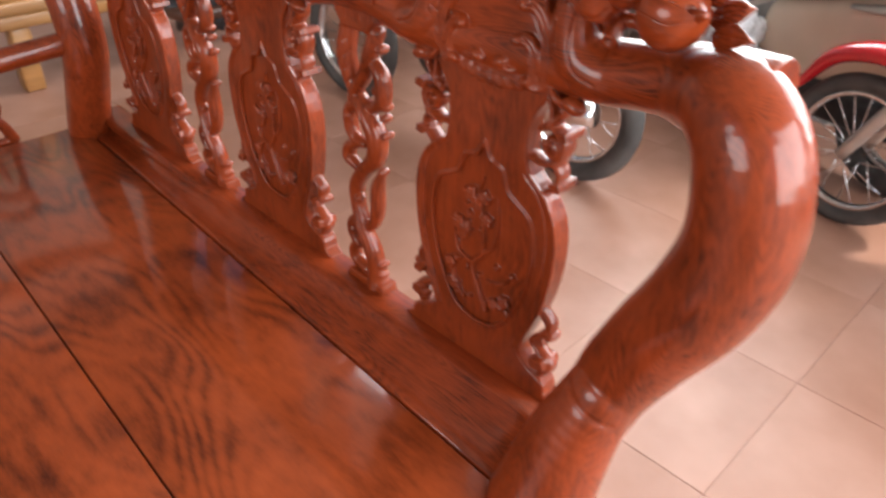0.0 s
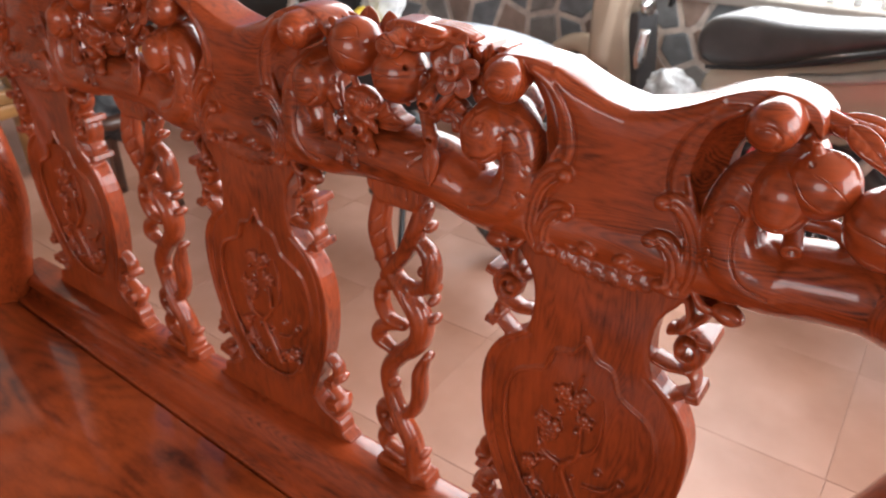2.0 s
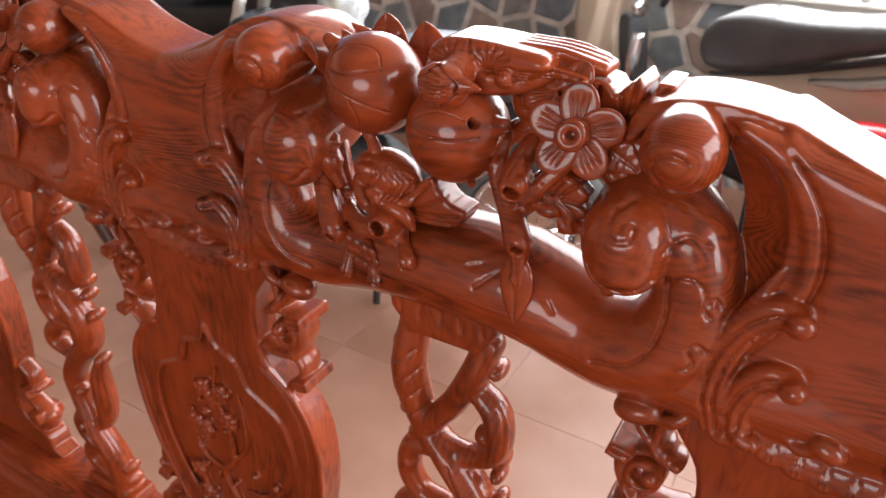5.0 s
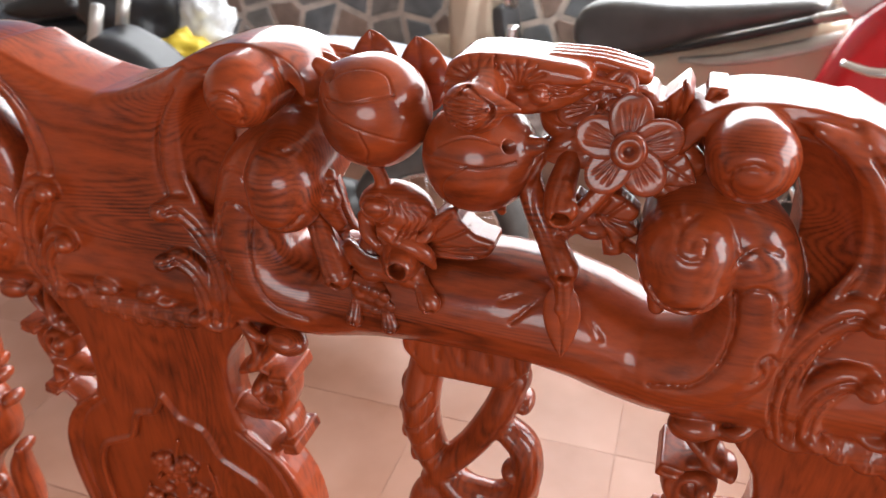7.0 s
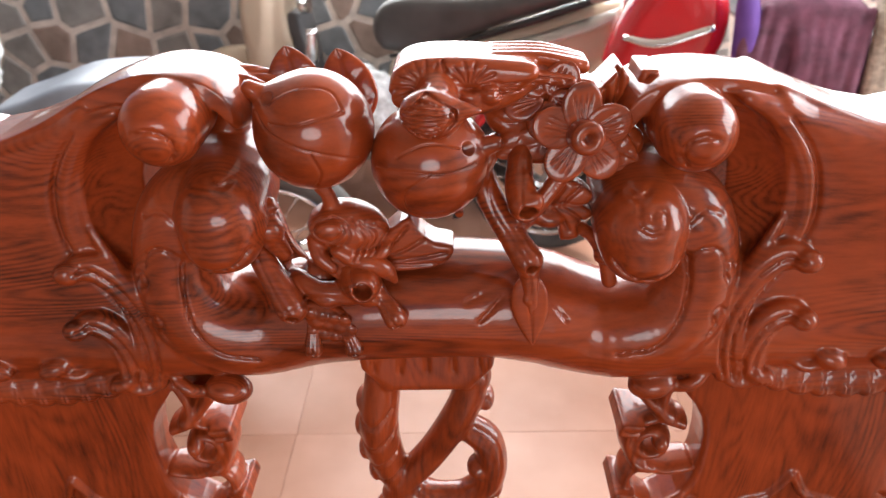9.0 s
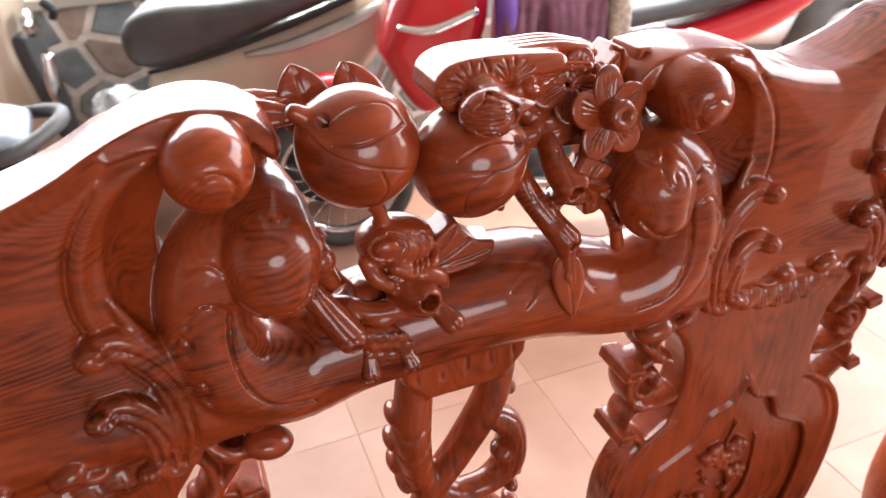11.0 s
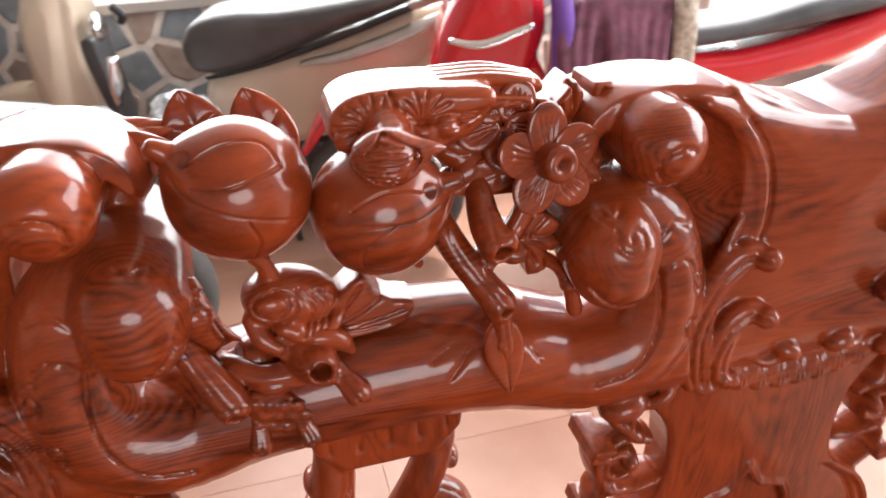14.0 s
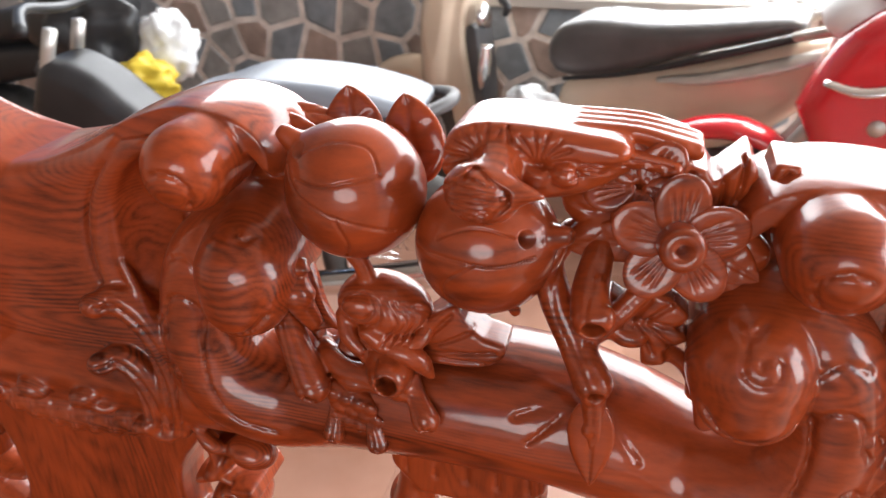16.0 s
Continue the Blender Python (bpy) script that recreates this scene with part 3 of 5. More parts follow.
    c.rod([(-0.012, 0.0065, 0.675, 0.0035), (-0.045, 0.0065, 0.69, 0.003), (-0.055, 0.0075, 0.735, 0.002), (-0.05, 0.0075, 0.76, 0.0015)], 0.002)
    c.rod([(0.02, 0.0075, 0.655, 0.003), (0.05, 0.0065, 0.665, 0.003), (0.066, 0.0075, 0.69, 0.0025)], 0.002)
    c.rod([(-0.03, 0.0075, 0.595, 0.003), (-0.05, 0.0065, 0.63, 0.0035), (-0.06, 0.0075, 0.66, 0.0025)], 0.002)
    for x, z in ((-0.0075, 0.79), (-0.022, 0.8), (0.006, 0.802), (-0.03, 0.735), (-0.046, 0.741), (-0.036, 0.722), (0.012, 0.765), (0.038, 0.62), (0.058, 0.635), (-0.055, 0.62), (-0.06, 0.655)):
        for k in range(5):
            a = 2 * math.pi * k / 5 + x * 40
            c.ball((x + 0.0075 * math.cos(a), 0.006, z + 0.0075 * math.sin(a)), (0.0055, 0.006, 0.0055), 0.001)
        c.ball((x, 0.0025, z), 0.0034, 0.001)
    for _ in range(46):
        x, z = rng.uniform(-0.075, 0.07), rng.uniform(0.6, 0.82)
        if abs(x) < 0.075 - max(0, z - 0.76) * 0.7 and (abs(x + 0.012) < 0.035 or z < 0.7):
            c.ball((x, 0.0075, z), (rng.uniform(0.003, 0.0055), 0.006, rng.uniform(0.003, 0.008)), 0.001, turn=rng.uniform(-50, 50))
    return c.skin("splat", WOOD_UP, bench, "back splat carved with a flowering branch")


first = splat()
first.location.x = SHIELDS[2] - 0.012
for s in SHIELDS[:2]:
    again(first, s - SHIELDS[2])


def baluster():
    """A pierced upright of two stems that twine, with curled leaves."""
    c = Carving((-0.075, -0.02, 0.475), (0.075, 0.06, 1.04), 0.0018)
    y = 0.02
    c.slab([(-0.05, 1.03), (0.05, 1.03), (0.047, 1.005), (0.03, 0.985), (-0.03, 0.985), (-0.047, 1.005)], 0.0, 0.045, 0.002, 0.005, n=1)
    for i in range(-2, 3):
        c.groove([(i * 0.018, -0.001, 1.016), (i * 0.019, -0.001, 1.003)])

    def stem(points, r=0.0125):
        c.rod([(x, y + d, z, r * k) for x, z, d, k in points], 0.003, flat=1.25, n=6)

    stem([(-0.034, 0.985, 0, 1.1), (-0.04, 0.94, -0.004, 1.2), (-0.036, 0.9, 0, 1.1), (-0.026, 0.87, 0.003, 1), (0.004, 0.845, -0.004, 1.15), (0.03, 0.81, -0.004, 1.3), (0.022, 0.765, 0, 1.3), (-0.012, 0.725, 0, 1.2), (-0.034, 0.69, 0, 1.1), (-0.034, 0.65, 0, 1), (-0.014, 0.605, -0.004, 1.1), (0.008, 0.565, -0.003, 1.2), (0.014, 0.52, 0, 1.3), (0.016, 0.485, 0, 1.5)])
    stem([(0.034, 0.985, 0, 1), (0.024, 0.955, -0.004, 1), (0.002, 0.91, 0, 0.95), (-0.02, 0.88, 0, 0.9), (-0.035, 0.86, 0, 0.7)])
    stem([(0.026, 0.935, 0, 0.8), (0.044, 0.915, 0, 1), (0.045, 0.878, 0, 1), (0.025, 0.858, 0, 0.8), (-0.005, 0.858, 0, 0.7)])
    stem([(0.0, 0.85, 0, 0.7), (-0.036, 0.845, 0, 0.9), (-0.045, 0.812, 0, 0.9), (-0.032, 0.785, 0, 0.8), (-0.006, 0.782, 0, 0.7)])
    stem([(-0.012, 0.78, 0, 0.6), (-0.046, 0.765, 0, 0.9), (-0.052, 0.742, 0, 0.9), (-0.03, 0.73, 0, 0.7)])
    stem([(0.034, 0.735, 0, 0.6), (0.024, 0.705, 0, 0.95), (0.022, 0.66, 0, 1), (0.01, 0.625, 0, 0.9), (-0.012, 0.61, 0, 0.7)])
    stem([(-0.016, 0.615, 0, 0.7), (-0.046, 0.608, 0, 1), (-0.05, 0.58, 0, 0.9), (-0.034, 0.56, 0, 0.8)])
    stem([(-0.036, 0.565, 0, 0.6), (-0.05, 0.545, 0, 0.9), (-0.045, 0.522, 0, 0.9), (-0.01, 0.512, 0, 0.9)])
    for x, z in ((-0.04, 0.825), (-0.043, 0.592), (0.036, 0.893), (-0.022, 0.668)):
        c.ball((x, y - 0.004, z), (0.009, 0.012, 0.009), 0.002)
    for x, z in ((-0.05, 0.96), (-0.053, 0.935), (-0.052, 0.91), (-0.046, 0.886), (0.05, 0.865), (0.042, 0.96), (0.047, 0.845), (0.05, 0.815), (0.036, 0.74), (0.03, 0.54), (0.028, 0.515), (-0.046, 0.5)):
        c.ball((x, y + 0.004, z), (0.007, 0.014, 0.008), 0.002)
    c.slab([(-0.055, 0.502), (0.045, 0.502), (0.05, 0.482), (-0.06, 0.482)], 0.002, 0.04, 0.004, 0.004, n=1)
    for i in range(4):
        c.groove([(-0.028 + 0.002 * i, y - 0.014, 0.965 - 0.022 * i), (-0.044, y - 0.016, 0.95 - 0.022 * i), (-0.055, y - 0.01, 0.955 - 0.022 * i)])
    c.groove([(0.006, y - 0.017, 0.85), (0.022, y - 0.019, 0.815), (0.018, y - 0.018, 0.775), (-0.008, y - 0.017, 0.735)])
    c.groove([(-0.018, y - 0.015, 0.62), (0.002, y - 0.018, 0.575), (0.01, y - 0.018, 0.53)])
    return c.skin("baluster", WOOD_UP, bench, "pierced baluster of twining stems")


first = baluster()
first.location.x = OPEN[1] - 0.008
again(first, -0.562)


def arms():
    c = Carving((0.70, -0.2, 0.42), (1.04, 0.09, 1.13), 0.003)
    c.rod([(0.79, 0.028, 1.046, 0.036), (0.845, 0.018, 1.05, 0.043), (0.9, -0.002, 1.052, 0.054), (0.938, -0.016, 1.008, 0.059), (0.951, -0.02, 0.92, 0.0615), (0.928, -0.02, 0.83, 0.063), (0.882, -0.022, 0.735, 0.06), (0.846, -0.026, 0.65, 0.056), (0.835, -0.03, 0.58, 0.045)], 0.004, n=6)
    c.rod([(0.842, -0.05, 0.64, 0.05), (0.822, -0.078, 0.55, 0.063), (0.805, -0.11, 0.43, 0.075)], 0.003, n=6)
    c.groove([(0.78, -0.09, 0.672), (0.82, -0.09, 0.655), (0.86, -0.09, 0.64), (0.91, -0.09, 0.615)], 0.003, 0.003)
    c.skin("arm", WOOD_UP, bench, "smooth thick rounded arm post")
    c = Carving((-0.97, -0.15, 0.42), (-0.72, 0.09, 1.13), 0.003)
    c.rod([(-0.79, 0.026, 1.048, 0.037), (-0.85, 0.0, 1.042, 0.05), (-0.872, -0.03, 0.97, 0.055), (-0.83, -0.045, 0.88, 0.057), (-0.793, -0.05, 0.79, 0.057), (-0.788, -0.05, 0.70, 0.057), (-0.822, -0.055, 0.59, 0.057), (-0.875, -0.06, 0.46, 0.058), (-0.885, -0.06, 0.41, 0.058)], 0.004, n=6)
    c.groove([(-0.87, -0.1, 0.635), (-0.81, -0.1, 0.62), (-0.74, -0.1, 0.635)], 0.003, 0.002)
    c.skin("arm", WOOD_UP, bench, "smooth thick rounded arm post")
    # the rest that runs forward from the far post
    c = Carving((-0.93, -0.6, 0.63), (-0.75, -0.03, 0.79), 0.003)
    c.rod([(-0.797, -0.05, 0.722, 0.03), (-0.805, -0.16, 0.712, 0.029), (-0.82, -0.3, 0.7, 0.03), (-0.845, -0.44, 0.7, 0.033), (-0.86, -0.56, 0.705, 0.036)], 0.004)
    c.skin("arm_rest", WOOD, bench, "smooth arm rest that joins the post")
    part("arm_support", tube([(-0.865, -0.54, 0.43, 0.03), (-0.85, -0.53, 0.52, 0.026), (-0.845, -0.52, 0.62, 0.028), (-0.858, -0.54, 0.69, 0.032)]), WOOD_UP, bench)
    # the little pierced scroll that stands on the seat's end
    c = Carving((-1.0, -0.52, 0.425), (-0.93, -0.22, 0.62), 0.003)
    c.rod([(-0.965, -0.24, 0.44, 0.016), (-0.965, -0.26, 0.49, 0.014), (-0.965, -0.3, 0.525, 0.014), (-0.965, -0.35, 0.51, 0.014), (-0.965, -0.355, 0.465, 0.014), (-0.965, -0.31, 0.455, 0.012), (-0.965, -0.3, 0.48, 0.01)], 0.004)
    c.rod([(-0.965, -0.27, 0.5, 0.012), (-0.965, -0.26, 0.545, 0.014), (-0.965, -0.3, 0.575, 0.014), (-0.965, -0.36, 0.57, 0.016), (-0.965, -0.42, 0.53, 0.016), (-0.965, -0.48, 0.5, 0.016)], 0.004)
    c.rod([(-0.965, -0.24, 0.436, 0.012), (-0.965, -0.5, 0.436, 0.012)], 0.004)
    c.skin("arm_scroll", WOOD, bench, "small pierced scroll on the seat end")


arms()


def board(name, y0, y1, z0, z1, x0, x1, mat, bevel=0.003, skew=-0.0415):
    """A seat board; it runs a little askew to the back."""
    bm = box(x0, x1, y0, y1, z0, z1, bevel)
    for v in bm.verts:
        v.co.y += skew * (v.co.x - 0.0)
    return part(name, bm, mat, bench)


board("seat_board", -0.474, -0.1075, 0.41, 0.44, -0.93, 0.93, SEAT)
board("seat_board", -0.70, -0.4765, 0.40, 0.4385, -0.95, 0.95, SEAT)
board("seat_frame", -0.68, -0.02, 0.33, 0.408, -0.92, 0.92, WOOD)
bm = bmesh.new()
profile = [(-0.103, 0.40), (-0.103, 0.437), (-0.098, 0.442), (-0.086, 0.4425), (-0.07, 0.447), (-0.052, 0.459), (-0.042, 0.474), (-0.036, 0.483), (-0.03, 0.486), (0.034, 0.486), (0.04, 0.482), (0.04, 0.40)]
ends = []
for x in (-0.885, -0.5, 0.0, 0.5, 0.8):
    ends.append([bm.verts.new((x, y + (-0.0415 * x if y < -0.05 else 0), z)) for y, z in profile])
for a, b in zip(ends, ends[1:]):
    for i in range(len(profile) - 1):
        bm.faces.new((a[i], b[i], b[i + 1], a[i + 1]))
bm.faces.new(ends[0])
bm.faces.new(ends[-1][::-1])
bmesh.ops.recalc_face_normals(bm, faces=bm.faces)
part("back_rail", bm, WOOD, bench, "moulded lower back rail")
for x in (-0.86, 0.86):
    for y in (-0.52, -0.02):
        part("leg", tube([(x, y, 0.0, 0.045), (x, y, 0.05, 0.05), (x, y, 0.15, 0.036), (x, y, 0.34, 0.05)]), WOOD_UP, bench)


# ---- fruit, flowers, leaves and bird of the open work ----
def turn_to(way, spin=0.0):
    return Vector(way).to_track_quat("Z", "Y").to_matrix().to_4x4() @ Matrix.Rotation(spin, 4, "Z")


def peach(centre, r, eye, tip, grooves, name="carved_peach", squash=1.0):
    """A round fruit; eye: the way to its drilled hole; tip: the way to its point; grooves: lines of ways cut into it."""
    turn = turn_to(eye)
    back = turn.to_3x3()
    n_up, n_round = 180, 270
    th = np.concatenate([[0.0, 0.03, 0.06, 0.085, 0.1, 0.115, 0.135], np.linspace(0.165, math.pi - 0.01, n_up)])
    ph = np.arange(n_round) * 2 * math.pi / n_round
    T, P = np.meshgrid(th, ph, indexing="ij")
    d = np.stack([np.sin(T) * np.cos(P), np.sin(T) * np.sin(P), np.cos(T)], -1) @ np.array(back).T
    rad = np.ones(T.shape)
    t = np.array(Vector(tip).normalized())
    a = np.arccos(np.clip(d @ t, -1, 1))
    rad += 0.26 * np.exp(-(a / 0.13) ** 4) + 0.09 * np.exp(-(a / 0.34) ** 2)
    for line in grooves:
        pts = spline(line, 14)
        pts /= np.linalg.norm(pts, axis=1)[:, None]
        near = np.full(T.shape, 9.0)
        for p in pts:
            near = np.minimum(near, np.arccos(np.clip(d @ p, -1, 1)))
        rad -= 0.042 * np.exp(-(near / 0.017) ** 2)
    rad = np.where(T < 0.108, rad - 0.42, rad)
    v = np.array(centre) + r * rad[..., None] * d * np.array((1, 1, squash))
    i, j = np.meshgrid(np.arange(len(th) - 1), np.arange(n_round), indexing="ij")
    f = np.stack([i * n_round + j, (i + 1) * n_round + j, (i + 1) * n_round + (j + 1) % n_round, i * n_round + (j + 1) % n_round], -1).reshape(-1, 4)
    return arrays(name, v.reshape(-1, 3), f, FRUIT, bench, "round glossy carved peach with drilled eye")


def leaf(base, tip, width, face, thick=0.004, curl=0.1, name="carved_leaf", parent=None, veins=4, blunt=0.0):
    """A carved leaf from base to tip, its face towards the given way, with a sunk midrib and cut veins."""
    b, t = Vector(base), Vector(tip)
    along = t - b
    length = along.length
    along.normalize()
    across = along.cross(Vector(face)).normalized()
    out = across.cross(along).normalized()
    bm = bmesh.new()
    n_l, n_w = 26, 16
    rows = []
    for s in (1, -1):
        grid = []
        for i in range(n_l + 1):
            u = i / n_l
            w = width * (math.sin(math.pi * min(1, u ** 0.8)) ** 0.75 * (1 - 0.25 * u) + blunt * u * (1 - u ** 6)) + 0.0006
            row = []
            for j in range(n_w + 1):
                q = -1 + 2 * j / n_w
                h = thick / 2 * (1 - 0.75 * abs(q) ** 4) + curl * width * (q * q - 0.4) * s
                if s > 0:
                    h -= 0.0013 * math.exp(-(q / 0.09) ** 2)
                    if veins:
                        h -= 0.0009 * math.exp(-((((u * (veins + 1) - 0.55 * abs(q)) % 1) - 0.5) / 0.12) ** 2) * (0.1 < abs(q) < 0.85)
                bend = curl * 1.2 * length * (u - 0.5) ** 2
                row.append(bm.verts.new(b + along * (u * length) + across * (q * w) + out * (s * h - bend)))
            grid.append(row)
        rows.append(grid)
    for g in rows:
        for i in range(n_l):
            for j in range(n_w):
                bm.faces.new((g[i][j], g[i][j + 1], g[i + 1][j + 1], g[i + 1][j]))
    g, k = rows
    for i in range(n_l):
        for j in (0, n_w):
            bm.faces.new((g[i][j], g[i + 1][j], k[i + 1][j], k[i][j]))
    for i in (0, n_l):
        for j in range(n_w):
            bm.faces.new((g[i][j], g[i][j + 1], k[i][j + 1], k[i][j]))
    bmesh.ops.recalc_face_normals(bm, faces=bm.faces)
    return part(name, bm, WOOD, parent or bench)


def flower(centre, face, r, spin=0.0, core=True):
    """Five round petals, each cut with fine rays, round a drilled core."""
    m = Matrix.Translation(centre) @ turn_to(face, spin)
    holder = new("carved_flower")
    holder.parent = bench
    holder.matrix_basis = m
    tagged(holder, "five-petalled carved blossom")
    for k in range(5):
        bm = bmesh.new()
        rings, around = 16, 56
        for s in (1, -1):
            grid = []
            for i in range(rings + 1):
                q = i / rings
                row = []
                for j in range(around):
                    a = 2 * math.pi * j / around
                    x, y = q * 0.5 * r * math.cos(a), q * 0.42 * r * math.sin(a)
                    out = x + 0.56 * r
                    ang = math.atan2(y, out + 0.15 * r)
                    h = 0.002 * s * (1 - 0.6 * q ** 8) + 0.06 * r * (out / r - 0.3) ** 2 + 0.02 * r * q * q
                    if s > 0:
                        h -= 0.0012 * sum(math.exp(-((ang - c) / 0.026) ** 2) for c in (-0.2, -0.07, 0.07, 0.2)) * min(1, max(0, (0.86 - out / r) / 0.2))
                    row.append(bm.verts.new((out, y, h)))
                grid.append(row)
            for i in range(rings):
                for j in range(around):
                    q = (grid[i][j], grid[i][(j + 1) % around], grid[i + 1][(j + 1) % around], grid[i + 1][j])
                    bm.faces.new(q if s > 0 else q[::-1])
            if s > 0:
                rim = grid[-1]
            else:
                for j in range(around):
                    bm.faces.new((rim[j], grid[-1][j], grid[-1][(j + 1) % around], rim[(j + 1) % around]))
        bmesh.ops.rotate(bm, verts=bm.verts, cent=(0, 0, 0), matrix=Matrix.Rotation(2 * math.pi * k / 5, 3, "Z") @ Matrix.Rotation(0.08, 3, "X"))
        bmesh.ops.remove_doubles(bm, verts=bm.verts, dist=1e-6)
        bmesh.ops.recalc_face_normals(bm, faces=bm.faces)
        part("petal", bm, WOOD, holder)
    if core:
        part("flower_core", tube([(0, 0, -0.004, 0.3 * r), (0, 0, 0.004, 0.345 * r), (0, 0, 0.012, 0.35 * r), (0, 0, 0.0145, 0.335 * r), (0, 0, 0.0155, 0.31 * r)], 4, 28, hollow=0.36), WOOD, holder)
    return holder


def twig(points, hollow=0.0, name="carved_twig", around=18):
    return part(name, tube(points, 7, around, hollow=hollow), WOOD, bench)


MADE = []


def keep(*obs):
    MADE.extend(obs)


# the two peaches
keep(peach((0.2205, 0.012, 1.1825), 0.0358, (-0.58, -0.44, 0.68), (-0.77, -0.12, 0.64),
           [[(-0.78, -0.42, 0.46), (-0.6, -0.72, 0.3), (-0.2, -0.95, 0.12), (0.4, -0.88, -0.1), (0.8, -0.6, -0.3)], [(0.1, -0.97, -0.05), (0.2, -0.9, -0.4), (0.1, -0.75, -0.7)],
            [(-0.55, -0.55, 0.62), (-0.1, -0.5, 0.85), (0.4, -0.45, 0.8), (0.6, -0.6, 0.5)], [(-0.55, -0.75, 0.4), (-0.1, -0.9, 0.4), (0.35, -0.8, 0.48), (0.6, -0.6, 0.5)]]))
keep(peach((0.2885, 0.012, 1.161), 0.0358, (0.64, -0.62, 0.45), (0.90, -0.28, 0.34),
           [[(-0.85, -0.5, 0.1), (-0.3, -0.93, 0.2), (0.3, -0.93, 0.16), (0.75, -0.62, 0.2)], [(0.05, -0.98, 0.18), (-0.35, -0.9, -0.15), (-0.4, -0.8, -0.5), (-0.2, -0.6, -0.8)],
            [(-0.5, -0.8, 0.4), (0.0, -0.8, 0.6), (0.5, -0.72, 0.5)]]))
# blossoms with the leaves behind them
keep(flower((0.377, -0.004, 1.1815), (0.12, -0.97, 0.22), 0.0285, 0.31))
keep(flower((0.358, 0.016, 1.197), (-0.1, -0.9, 0.35), 0.024, 0.9, core=False))
keep(leaf((0.375, 0.02, 1.19), (0.322, 0.03, 1.185), 0.014, (0, -0.9, 0.5), 0.007),
     leaf((0.37, 0.012, 1.175), (0.325, 0.014, 1.163), 0.011, (0, -1, 0.2), 0.006), leaf((0.385, 0.012, 1.175), (0.415, 0.012, 1.158), 0.013, (0.1, -1, 0.2), 0.006))
c = Carving((0.315, -0.01, 1.13), (0.44, 0.075, 1.225), 0.0014)
c.slab([(0.336, 1.196), (0.352, 1.205), (0.372, 1.207), (0.386, 1.2045), (0.39, 1.199), (0.403, 1.2125), (0.4075, 1.206), (0.4085, 1.196), (0.4125, 1.2), (0.4145, 1.2105), (0.4245, 1.21), (0.425, 1.197), (0.414, 1.178), (0.41, 1.16), (0.385, 1.15), (0.352, 1.152), (0.34, 1.17)], 0.022, 0.056, 0.002, 0.0025, n=1)
for a, e in (((0.375, 1.18), (0.38, 1.203)), ((0.382, 1.185), (0.372, 1.202)), ((0.398, 1.182), (0.402, 1.209)), ((0.394, 1.184), (0.394, 1.2)), ((0.402, 1.19), (0.407, 1.2)), ((0.406, 1.18), (0.42, 1.207)), ((0.412, 1.19), (0.423, 1.199)), ((0.35, 1.18), (0.346, 1.199)), ((0.36, 1.185), (0.362, 1.203))):
    c.groove([(a[0], 0.022, a[1]), ((a[0] + e[0]) / 2 + 0.001, 0.022, (a[1] + e[1]) / 2), (e[0], 0.022, e[1])], 0.0011, 0.0036)
for q in ([(0.352, 0.024, 1.186, 0.008), (0.336, 0.022, 1.182, 0.0105), (0.322, 0.026, 1.19, 0.002)], [(0.35, 0.02, 1.176, 0.008), (0.338, 0.016, 1.168, 0.0095), (0.326, 0.018, 1.166, 0.004)],
          [(0.395, 0.022, 1.17, 0.008), (0.408, 0.02, 1.168, 0.0105), (0.413, 0.022, 1.162, 0.006)], [(0.39, 0.018, 1.16, 0.008), (0.402, 0.014, 1.152, 0.0095), (0.414, 0.018, 1.15, 0.003)]):
    c.rod(q, 0.003, flat=0.6)
    c.groove([(x, 0.014, z) for x, y, z, r in q], 0.001, 0.002)
c.rod([(0.42, 0.045, 1.2, 0.005), (0.432, 0.044, 1.205, 0.0045)], 0.002)
keep(c.skin("leaf_plate", WOOD, bench, "toothed carved leaf behind the blossoms"))
# leaves behind and beside the peaches
keep(leaf((0.207, 0.05, 1.175), (0.197, 0.064, 1.219), 0.0165, (0.1, -1, 0.25), 0.007, veins=2, blunt=0.35), leaf((0.243, 0.05, 1.17), (0.229, 0.066, 1.216), 0.0165, (0.1, -1, 0.25), 0.007, veins=2, blunt=0.35),
     leaf((0.153, 0.042, 1.203), (0.199, 0.034, 1.197), 0.009, (0.1, -0.8, 0.6), 0.008, veins=3), leaf((0.155, 0.05, 1.206), (0.196, 0.06, 1.2), 0.009, (0, -0.5, 0.9), 0.008, veins=2))
